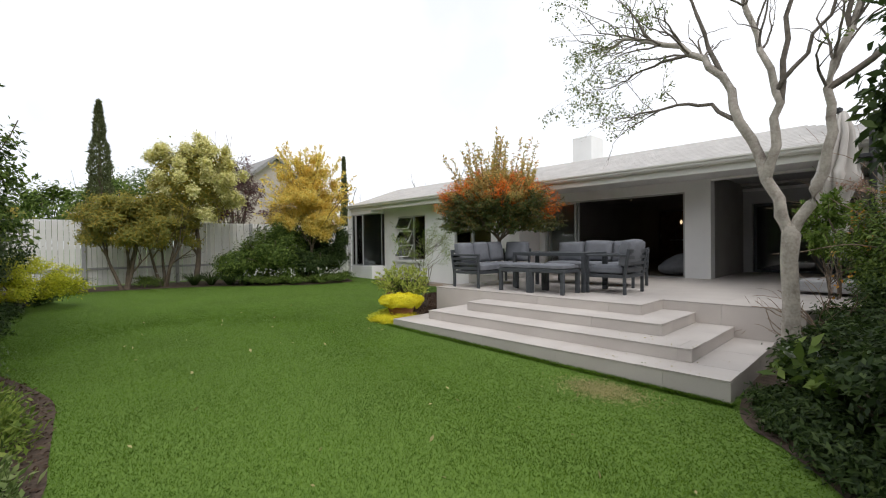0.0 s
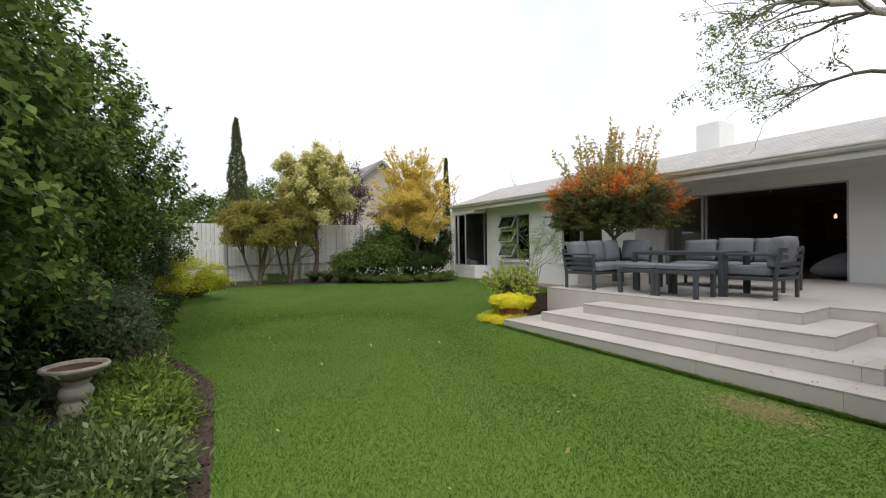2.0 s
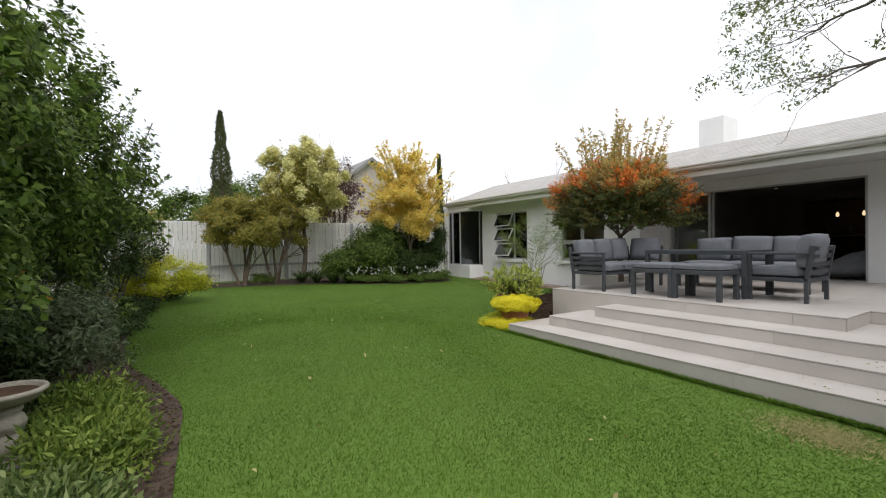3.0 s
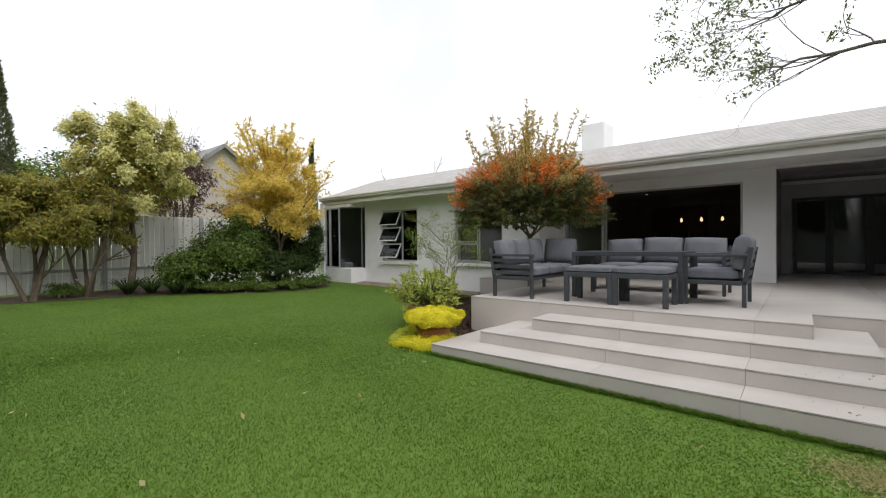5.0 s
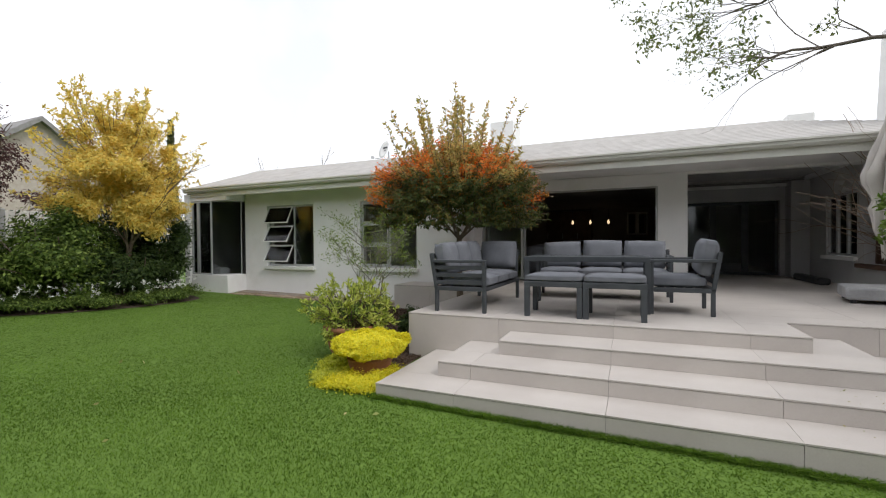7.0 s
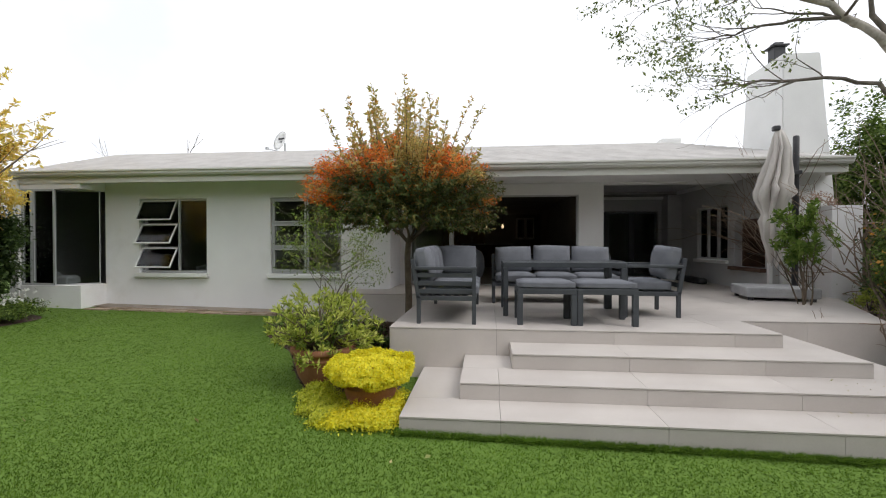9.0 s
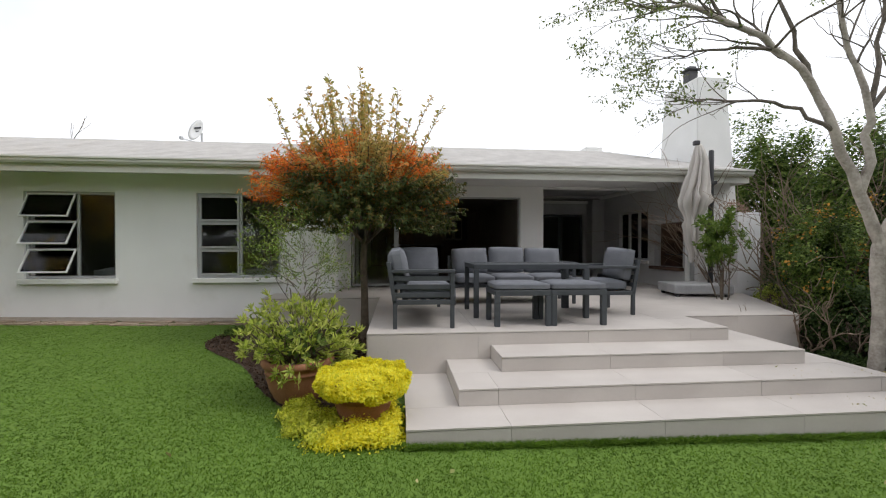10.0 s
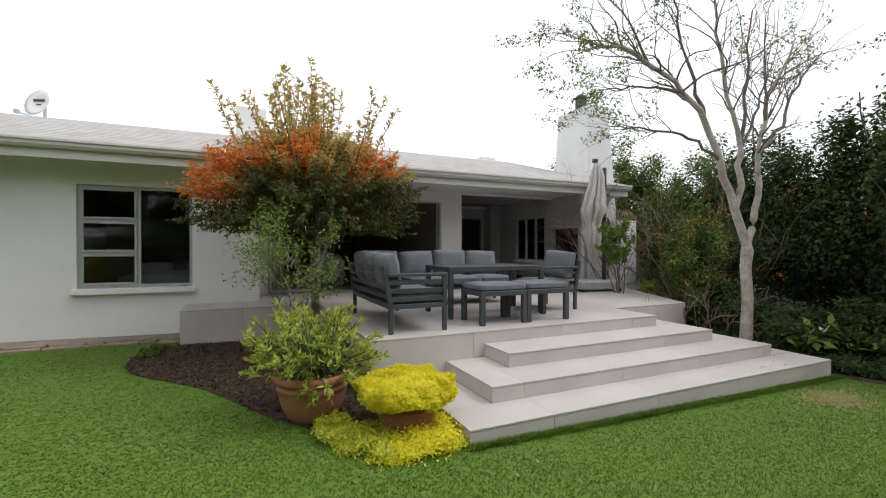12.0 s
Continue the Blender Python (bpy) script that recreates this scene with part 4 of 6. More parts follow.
pot(pose(5.42, 6.86, gz(5, 6.9)), 0.29, 0.4, "terracotta pot with a leafy lime-green shrub")
pot(pose(4.87, 6.23, gz(5, 6.3)), 0.235, 0.3, "low terracotta pot brimming with golden stonecrop")
bath = thing("bird_bath", "weathered cast stone bird bath on a baluster", "bird bath", pose(-0.83, 4.58, gz(0, 4.6)))
part("pedestal", lathe([(0.16, 0.0), (0.16, 0.035), (0.125, 0.05), (0.09, 0.08), (0.08, 0.095), (0.105, 0.125), (0.118, 0.165), (0.105, 0.205), (0.08, 0.23), (0.078, 0.24), (0.102, 0.262), (0.112, 0.3), (0.098, 0.335), (0.075, 0.355), (0.092, 0.37), (0.095, 0.385), (0.075, 0.405)], 32), M_STONE, bath, "", True)
part("bowl", lathe([(0.075, 0.4), (0.13, 0.415), (0.175, 0.44), (0.195, 0.465), (0.212, 0.478), (0.22, 0.492), (0.212, 0.505), (0.197, 0.508), (0.185, 0.497), (0.175, 0.478), (0.13, 0.45), (0.01, 0.44)], 48), M_STONE, bath, "pale stone bowl", True)
part("basin", lathe([(0.13, 0.453), (0.174, 0.481), (0.168, 0.482), (0.12, 0.456), (0.01, 0.446)], 40), M_RUST, bath, "rust-brown stained basin", True)

# ---- plants ----
def plant(name, label, category, x, y, group=""):
    return thing(name, label, category, pose(x, y, gz(x, y)), group)


def stems(t, n, height, radius, spread, material, seed, depth=1, base=0.08, lift=0.5, foot=-0.03):
    rnd = random.Random(seed)
    v, f, tips = [], [], []
    for _ in range(n):
        a = rnd.uniform(0, 2 * math.pi)
        d = Vector((math.cos(a) * spread, math.sin(a) * spread, 1))
        grow(v, f, tips, (math.cos(a) * base, math.sin(a) * base, foot), d, height, radius, depth, rnd, 0.14, lift * 0.2, 3, 0.6)
    part("branchwork", raw_mesh("branchwork", [tuple(p) for p in v], f, material), material, t, "", True)
    return tips


def shrub(name, label, x, y, radii, zc, n, size, material, k=40, seed=1, aspect=0.45, spread=0.22, category="shrub", low=-0.8, inner=0.3, up=0.3, bark=None, stem=4, group=""):
    t = plant(name, label, category, x, y, group)
    stems(t, stem, zc * 0.9, 0.03, radii[0] / max(zc, 0.1) * 0.5, bark or M_BARK, seed)
    p, o = clumps(n, (0, 0, zc), radii, k, spread, inner, low)
    p[:, 2] = np.maximum(p[:, 2], 0.02)
    part("crown", leaves("crown", p, size, material, aspect, up, o), material, t)
    return t


def extra(t, name, n, centre, radii, size, material, k=30, spread=0.2, aspect=0.5, inner=0.7, low=-0.5, label="", up=0.3):
    p, o = clumps(n, centre, radii, k, spread, inner, low)
    p[:, 2] = np.maximum(p[:, 2], 0.02)
    return part(name, leaves(name, p, size, material, aspect, up, o), material, t, label)


def sprigs(t, n, centre, radii, length, size, material, seed, low=-0.2):
    """Leafy twigs that stand out of a shrub's outline."""
    rnd = random.Random(seed)
    v, f, pts = [], [], []
    for _ in range(n):
        d = Vector((rnd.gauss(0, 1), rnd.gauss(0, 1), rnd.gauss(0, 1)))
        d.normalize()
        if d.z < low:
            d.z = -d.z
        p = Vector(centre) + Vector((d.x * radii[0], d.y * radii[1], d.z * radii[2])) * 0.82
        path, _d = limb_path(p, d + Vector((0, 0, 0.5)), length * rnd.uniform(0.6, 1.2), 5, 0.16, 0.2, rnd)
        tube(v, f, path, [0.007, 0.006, 0.005, 0.004, 0.003, 0.002], 3)
        for a, b in zip(path[1:], path[2:] + [path[-1]]):
            for _k in range(7):
                pts.append(tuple(a.lerp(b, rnd.random())))
    part("twig_wood", raw_mesh("twig_wood", [tuple(p) for p in v], f, M_BARK), M_BARK, t)["kind"] = "stuff"
    part("twig_leaves", leaves("twig_leaves", pts, size, material, 0.45, 0.4), material, t)["kind"] = "stuff"


def rosettes(t, n, foot, centre, radii, size, material, seed):
    """Thin branches that end in whorls of leaves, with smaller whorls on the way."""
    rnd = random.Random(seed)
    v, f, pts, out = [], [], [], []
    for _ in range(n):
        d = Vector((rnd.gauss(0, 1), rnd.gauss(0, 1), rnd.gauss(0.25, 0.9)))
        d.normalize()
        q = Vector(centre) + Vector((d.x * radii[0], d.y * radii[1], d.z * radii[2])) * rnd.uniform(0.6, 1.05)
        p = Vector(foot) + Vector((d.x, d.y, 0)) * 0.1
        mid = p.lerp(q, 0.5) + Vector((rnd.uniform(-1, 1), rnd.uniform(-1, 1), 0.6)) * 0.07
        path = [p, p.lerp(mid, 0.6) + Vector((0, 0, 0.02)), mid, mid.lerp(q, 0.6), q]
        tube(v, f, path, [0.009, 0.008, 0.006, 0.004, 0.003], 4)
        for s, k in ((1.0, 15), (0.72, 9), (rnd.uniform(0.45, 0.6), 5)):
            c = mid.lerp(q, s) if s > 0.6 else p.lerp(q, s)
            side = Vector((rnd.gauss(0, 1), rnd.gauss(0, 1), rnd.gauss(0, 1))) * (0.05 if s < 1 else 0.012)
            for _k in range(k):
                pts.append(tuple(c + side + (q - mid).normalized() * rnd.uniform(-0.05, 0.01)))
                out.append(tuple((q - mid).normalized() * 0.55 + Vector((0, 0, 0.2))))
    part("branchwork", raw_mesh("branchwork", [tuple(p) for p in v], f, M_BARK), M_BARK, t, "", True)
    part("crown", leaves("crown", pts, size, material, 0.3, 0.1, np.array(out)), material, t)


# left border: tall mixed hedge
s = shrub("shrub", "tall broad-leaved green shrub in the border", -1.75, 4.6, (0.95, 1.25, 1.85), 2.05, 21000, 0.078, L_HEDGE, 170, 11, 0.55, 0.1)
extra(s, "young_leaves", 3000, (0, 0, 2.05), (0.98, 1.28, 1.88), 0.085, L_YOUNG, 150, 0.05, 0.6, 0.93, label="bunches of fresh young leaves", up=0.8)
sprigs(s, 40, (0, 0, 2.05), (0.95, 1.25, 1.85), 0.5, 0.085, L_HEDGE, 1)
s = shrub("shrub", "very tall dense green shrub with small leaves", -1.85, 6.6, (1.3, 1.5, 1.95), 2.35, 30000, 0.078, L_HEDGE, 190, 12, 0.5, 0.1)
extra(s, "young_leaves", 3000, (0, 0, 2.35), (1.33, 1.53, 1.98), 0.075, L_YOUNG, 150, 0.04, 0.55, 0.93, label="bunches of fresh young leaves", up=0.8)
sprigs(s, 60, (0, 0, 2.35), (1.3, 1.5, 1.95), 0.55, 0.06, L_DARK, 2)
s = shrub("shrub", "tall fresh green shrub with an uneven top", -1.42, 8.2, (1.34, 1.35, 1.8), 2.2, 32000, 0.075, L_HEDGE, 180, 13, 0.5, 0.1)
sprigs(s, 60, (0, 0, 2.15), (1.3, 1.3, 1.75), 0.5, 0.06, L_HEDGE, 3)
shrub("shrub", "dark green shrub with glossy leaves over the border", -1.0, 9.9, (0.95, 1.2, 1.0), 1.35, 16000, 0.055, L_DARK, 90, 14, 0.45, 0.13)
shrub("shrub", "grey-green small-leaved shrub in the border", -0.85, 11.2, (0.85, 1.0, 0.95), 1.4, 14000, 0.045, L_GREY, 90, 15, 0.45, 0.13)
shrub("shrub", "golden green rounded shrub at the lawn edge", -0.15, 12.2, (0.95, 0.9, 0.55), 0.55, 19000, 0.055, L_GLIME, 90, 16, 0.4, 0.15)
extra(s, "young_leaves", 2500, (0.1, 0.1, 2.4), (1.3, 1.2, 1.4), 0.055, L_YOUNG, 80, 0.06)
shrub("shrub", "rosemary-like grey-green bush in the border", -0.85, 6.1, (0.5, 0.7, 0.45), 0.5, 13000, 0.06, L_GREY, 70, 17, 0.31, 0.25, up=0.8)
shrub("shrub", "grey-green feathery bush beside the lawn edge", -0.98, 7.7, (0.5, 0.8, 0.5), 0.5, 12000, 0.06, L_GREY, 70, 18, 0.31, 0.25, up=0.8)
shrub("shrub", "dark low shrub under the tall hedge", -1.6, 3.2, (0.7, 0.9, 0.7), 0.75, 9000, 0.06, L_DARK, 60, 19)
ob_ = shrub("shrub", "dark green shrub with a few orange flowers", -1.35, 5.4, (0.55, 0.7, 0.6), 0.7, 11000, 0.055, L_DARK, 60, 31)
extra(ob_, "flower_sprays", 60, (0, 0, 0.75), (0.55, 0.7, 0.6), 0.04, L_FIRE, 14, 0.08, 0.8, 0.9, label="small orange flowers")["kind"] = "stuff"
for x, y, rx, ry in ((-0.62, 8.9, 0.35, 0.6), (-0.55, 9.9, 0.35, 0.6), (-0.5, 10.9, 0.35, 0.6), (-0.35, 11.5, 0.3, 0.4), (0.2, 13.2, 0.35, 0.5)):
    g = plant("groundcover", "dark low groundcover along the border edge", "groundcover", x, y, "edge groundcover")
    p, o = clumps(3500, (0, 0, 0.12), (rx, ry, 0.2), 50, 0.25, 0.1, -0.2)
    p[:, 2] = np.maximum(p[:, 2], 0.01)
    part("foliage", leaves("foliage", p, 0.05, L_DARK, 0.4, 0.5, o), L_DARK, g)
for i, (x, y, rx, ry, z) in enumerate(((-0.43, 3.3, 0.3, 0.6, 0.13), (-0.4, 4.4, 0.34, 0.6, 0.14), (-0.45, 5.2, 0.32, 0.5, 0.16), (-0.75, 3.7, 0.4, 0.6, 0.1), (-0.6, 2.4, 0.45, 0.6, 0.14), (-1.25, 3.9, 0.4, 0.6, 0.12), (-0.9, 5.35, 0.4, 0.4, 0.14))):
    g = plant("groundcover", "low leafy green groundcover in the border", "groundcover", x, y, "border groundcover")
    p, o = clumps(4600, (0, 0, z * 0.7), (rx, ry, z * 1.25), 60, 0.3, 0.1, -0.3)
    p[:, 2] = np.maximum(p[:, 2], 0.01)
    lf = L_FERN if i in (1, 2, 5) else L_COVER if i in (0, 3) else L_YOUNG if i == 4 else L_GREY
    part("foliage", leaves("foliage", p[::2], 0.052, lf, 0.45, 0.7, o[::2]), lf, g)
    part("fronds", leaves("fronds", p[1::2], 0.066, lf, 0.24, 0.8, o[1::2]), lf, g)["kind"] = "stuff"
    if i in (3, 5):
        extra(g, "flower_sprays", 40, (0, 0, z + 0.05), (rx, ry, 0.06), 0.022, L_PURPLE, 12, label="tiny purple flowers")["kind"] = "stuff"

# back border, along the fence
def small_tree(name, label, x, y, height, radii, zc, n, size, material, seed, trunks=1, k=60, bark=None, aspect=0.45, spread=0.16, inner=0.45, low=-0.7, group="", trunk_r=0.06):
    t = plant(name, label, "tree", x, y, group)
    rnd = random.Random(seed)
    v, f, tips = [], [], []
    for i in range(trunks):
        a = rnd.uniform(0, 6.28)
        lean = 0.28 if trunks > 1 else 0.04
        grow(v, f, tips, (0.06 * math.cos(a), 0.06 * math.sin(a), -0.05), (lean * math.cos(a), lean * math.sin(a), 1), height, trunk_r, 3, rnd, 0.1, 0.12, 3, 0.75, 0.6, 0.62)
    part("trunk", raw_mesh("trunk", [tuple(p) for p in v], f, bark or M_BARK), M_BARK, t, "", True)
    p, o = clumps(n, (0, 0, zc), radii, k, spread, inner, low)
    part("crown", leaves("crown", p, size, material, aspect, 0.2, o), material, t)
    return t


small_tree("tree", "small multi-stemmed tree with olive and gold leaves", 2.05, 15.3, 1.3, (1.05, 0.8, 0.85), 1.9, 24000, 0.08, L_OLIVE, 21, 4, 110, trunk_r=0.05, group="gold-leaved trees")
small_tree("tree", "small multi-stemmed tree with olive and gold leaves", 3.0, 15.3, 1.2, (1.0, 0.8, 0.85), 1.85, 24000, 0.08, L_OLIVE, 22, 4, 110, trunk_r=0.05, group="gold-leaved trees")
tv = small_tree("tree", "rounded tree with dense cream and green foliage", 3.85, 15.5, 1.6, (1.2, 1.15, 1.45), 3.12, 37000, 0.085, L_VARI, 23, 1, 100, spread=0.1, inner=0.88, low=-0.75, trunk_r=0.09)
# Filler behind the cream shell; crown shade is put into its olive colour.
extra(tv, "inner_leaves", 12000, (0, 0, 3.15), (1.05, 1.0, 1.25), 0.1, L_OLIVE, 120, 0.2, 0.45, 0.3, -0.75, "olive inner leaves, darker in colour to imitate shade")
ty = small_tree("tree", "bright autumn yellow tree with feathery foliage", 6.95, 13.95, 1.7, (1.3, 1.2, 1.15), 2.4, 30000, 0.085, L_YELLOW, 24, 3, 58, aspect=0.31, spread=0.13, inner=0.45)
extra(ty, "crown_top", 11000, (0.1, -0.05, 3.3), (0.95, 0.85, 1.15), 0.085, L_YELLOW, 26, 0.12, 0.31, 0.4)
extra(ty, "inner_leaves", 9000, (0, 0, 2.3), (0.85, 0.8, 0.85), 0.085, L_YELLOW, 40, 0.2, 0.31, 0.05)
sprigs(ty, 90, (0.05, 0, 2.85), (1.15, 1.0, 1.35), 0.75, 0.085, L_YELLOW, 33, -0.5)
small_tree("tree", "dark purple-leaved plum tree behind the fence", 5.9, 18.2, 2.3, (1.15, 1.0, 1.5), 3.2, 8500, 0.08, L_PLUM, 25, 3, 60)
shrub("shrub", "dense green shrub under the yellow tree", 5.95, 14.0, (0.8, 0.7, 0.9), 1.05, 14000, 0.08, L_HEDGE, 60, 26)
shrub("shrub", "dark green shrub under the yellow tree", 6.9, 13.75, (0.85, 0.7, 0.65), 0.75, 13000, 0.075, L_DARK, 60, 30)
shrub("shrub", "green shrub at the back of the border", 5.4, 14.6, (1.1, 0.7, 0.55), 0.65, 15000, 0.085, L_HEDGE, 70, 27)
shrub("shrub", "dark green shrub beside the glazed bay", 7.65, 13.95, (0.75, 0.7, 0.95), 1.05, 16000, 0.075, L_DARK, 70, 28)
shrub("shrub", "dark green shrub against the fence", 7.4, 15.4, (1.6, 0.8, 1.1), 1.2, 10000, 0.08, L_DARK, 55, 29)


def strap_plant(x, y, n, length, label, group):
    t = plant("strap_leaf_plant", label, "plant", x, y, group)
    rnd = random.Random(int(x * 100 + y * 10))
    v, f = [], []
    for _ in range(n):
        a = rnd.uniform(0, 6.28)
        l = length * rnd.uniform(0.6, 1.1)
        d, w = Vector((math.cos(a), math.sin(a), 0)), 0.014
        side = Vector((-d.y, d.x, 0)) * w
        b = len(v)
        for i in range(5):
            s = i / 4
            p = d * (0.05 + l * 0.75 * s) + Vector((0, 0, l * (1.2 * s - 0.95 * s * s)))
            v += [p + side * (1 - 0.9 * s), p - side * (1 - 0.9 * s)]
        f += [(b + 2 * i, b + 2 * i + 1, b + 2 * i + 3, b + 2 * i + 2) for i in range(4)]
    part("foliage", raw_mesh("foliage", [tuple(p) for p in v], f, L_DARK), L_DARK, t)


for x, y in ((4.2, 14.9), (4.6, 14.45), (5.0, 14.2), (3.8, 15.2), (0.4, 15.4), (0.9, 15.6)):
    strap_plant(x, y, 110, 1.0, "clump of dark green strap-shaped leaves", "strap-leaved clumps")
for i, (x, y) in enumerate(((5.7, 13.7), (6.3, 13.35), (6.9, 13.1), (7.4, 13.1), (7.9, 13.3), (6.0, 13.6), (5.2, 14.0), (0.6, 14.9), (2.6, 15.5))):
    d = plant("daisy_bush", "low green bush dotted with white daisies", "flowers", x, y, "white daisy bushes")
    p, o = clumps(2600, (0, 0, 0.14), (0.4, 0.35, 0.17), 30, 0.3, 0.2, -0.2)
    p[:, 2] = np.maximum(p[:, 2], 0.01)
    part("foliage", leaves("foliage", p, 0.05, L_HEDGE, 0.4, 0.5, o), L_HEDGE, d)
    nf = 17 if i < 7 else 4
    for c in range(nf):
        a, r = rng.uniform(0, 6.28), math.sqrt(rng.uniform(0, 1)) * 0.38
        pt = np.repeat([[r * math.cos(a), r * math.sin(a), 0.36 + rng.uniform(-0.08, 0.16)]], 9, 0)
        part("flower", leaves("flower", pt, 0.046, L_WHITE, 0.5, 0.2), L_WHITE, d)

# far trees and houses
def cypress(x, y, h, r, seed):
    t = plant("cypress_tree", "slender dark green cypress tree", "tree", x, y, "slender cypresses")
    part("trunk", lathe([(0.12, -0.1), (0.08, h * 0.5), (0.02, h * 0.95)], 8), M_BARK, t)
    n = 11000
    z = rng.uniform(0.03, 1, n)
    rr = r * np.minimum(1, 3.2 * z + 0.4) * (1 - z) ** 0.75 * (0.7 + 0.35 * rng.uniform(size=n)) * (1 + 0.22 * np.sin(z * 37) * np.sin(z * 17 + seed))
    a = rng.uniform(0, 6.28, n)
    p = np.stack([rr * np.cos(a), rr * np.sin(a), z * h], 1)
    o = np.stack([np.cos(a) * 0.4, np.sin(a) * 0.4, np.ones(n)], 1)
    part("crown", leaves("crown", p, 0.11, L_CYP, 0.3, 0.6, o), L_CYP, t)


cypress(2.07, 20.4, 6.55, 0.68, 1)
cypress(10.4, 17.2, 5.05, 0.24, 2)
cypress(0.2, 40.0, 4.9, 0.6, 3)
for x, y, h, r, m_ in ((0.9, 22, 3.6, 1.7, L_HEDGE), (2.9, 24, 4.5, 1.8, L_HEDGE), (-3.2, 20, 3.0, 2.0, L_HEDGE), (-7, 26, 4.5, 3.0, L_DARK), (10.5, 24, 3.0, 2.0, L_PLUM), (-1.3, 19.5, 2.6, 1.4, L_OLIVE)):
    small_tree("tree", "leafy garden tree beyond the fence", x, y, h * 0.45, (r, r, h * 0.36), h * 0.66, 7000, 0.14, m_, int(h * 10), 1, 45, group="trees beyond the fence")


# Unseen trees, added so the house windows mirror dark foliage instead of sky.
for i, (x, y, h, r) in enumerate(((-7.6, 1.0, 7.0, 2.4), (-8.2, 4.6, 7.8, 2.6), (-7.4, 8.2, 7.2, 2.4), (-8.4, 11.6, 7.6, 2.5), (-8.0, -2.6, 6.6, 2.3), (-8.2, 15.2, 7.8, 2.5), (-8.6, 18.8, 7.4, 2.5))):
    small_tree("tree", "unseen tall dark tree added to darken the window reflections", x, y, h * 0.4, (r, r, h * 0.4), h * 0.56, 15000, 0.26, L_DARK, 90 + i, 1, 60, group="trees behind the side wall", trunk_r=0.14)


def far_house(x, y, w, d, h, ridge, label, wall_m, roof_m, turn=0.0):
    t = thing("house", label, "house", pose(x, y, gz(x, y) - 0.1, 0, 0, turn))
    bm = prism([(-w / 2, 0), (w / 2, 0), (w / 2, h), (0, ridge - 0.15), (-w / 2, h)], -d / 2, d / 2)
    bm.transform(Matrix.Rotation(radians(90), 4, "X"))
    part("wall", bm, wall_m, t)
    slope = (ridge - h) / (w / 2)
    for sx in (-1, 1):
        e = sx * (w / 2 + 0.35)
        bm = prism([(0, ridge - 0.14), (e, h - 0.35 * slope), (e, h - 0.35 * slope + 0.16), (0, ridge + 0.04)], -d / 2 - 0.35, d / 2 + 0.35)
        bm.transform(Matrix.Rotation(radians(90), 4, "X"))
        part("roof", bm, roof_m, t)
        part("barge_board", prism_bar((e, h - 0.35 * slope + 0.1), (0, ridge), -d / 2 - 0.42), M_SLATE, t)


def prism_bar(a, b, y):
    bm = bmesh.new()
    q = [(a[0], a[1] - 0.22), (b[0], b[1] - 0.22), (b[0], b[1] + 0.03), (a[0], a[1] + 0.03)]
    lo = [bm.verts.new((x, y, z)) for x, z in q]
    hi = [bm.verts.new((x, y + 0.06, z)) for x, z in q]
    bm.faces.new(lo)
    bm.faces.new(hi[::-1])
    for i in range(4):
        bm.faces.new((lo[i], lo[(i + 1) % 4], hi[(i + 1) % 4], hi[i]))
    bmesh.ops.recalc_face_normals(bm, faces=bm.faces[:])
    return bm


far_house(13.35, 35.5, 6.4, 8, 5.2, 7.8, "brick neighbouring house with a dark gabled roof", M_FARBRICK, M_SLATE)
far_house(9.5, -17.0, 9, 8, 2.9, 4.9, "neighbouring house with a red tiled roof", M_WHITE, M_REDROOF, 90)


def bare_tree(x, y, h, label, seed, bark=None):
    t = plant("tree", label, "tree", x, y, "bare trees")
    rnd = random.Random(seed)
    v, f, tips = [], [], []
    grow(v, f, tips, (0, 0, -0.1), (0, 0, 1), h * 0.4, 0.12, 4, rnd, 0.12, 0.1, 3, 0.8, 0.6, 0.72, 5)
    part("trunk", raw_mesh("trunk", [tuple(p) for p in v], f, bark or M_BARK), M_BARK, t)


bare_tree(14.0, 21.0, 5.4, "leafless tree showing over the roof", 3)
bare_tree(18.0, 18.5, 5.6, "leafless tree behind the house", 5)
bare_tree(6.2, 19.0, 5.2, "leafless tree beside the plum tree", 8)

# right border: hedge, berry bush and the spreading tree
for i, (x, y, rx, ry, zc, rz, m_, label) in enumerate((
        (3.4, -1.6, 1.2, 0.9, 1.6, 1.75, L_DARK, "tall dark green hedge shrub"),
        (5.0, -2.2, 1.5, 1.0, 1.9, 2.1, L_DARK, "tall dark green hedge shrub"),
        (6.8, -2.7, 1.5, 1.0, 1.9, 2.0, L_DARK, "tall dark green hedge shrub"),
        (8.6, -2.9, 1.4, 1.0, 2.0, 1.9, L_HEDGE, "tall green hedge shrub"),
        (10.6, -2.6, 1.5, 1.0, 2.3, 2.0, L_HEDGE, "tall green hedge shrub"),
        (2.0, -2.4, 1.2, 1.0, 1.8, 2.0, L_DARK, "tall dark green hedge shrub"),
        (12.8, -2.2, 1.5, 1.0, 2.2, 1.9, L_HEDGE, "tall green hedge shrub"))):
    shrub("hedge_shrub", label, x, y, (rx, ry, rz), zc, 30000 if 4 < x < 11 else 20000, 0.09 if 3 < x < 9.5 else 0.09, m_, 150, 40 + i, 0.5, 0.16, "hedge", group="tall hedge")
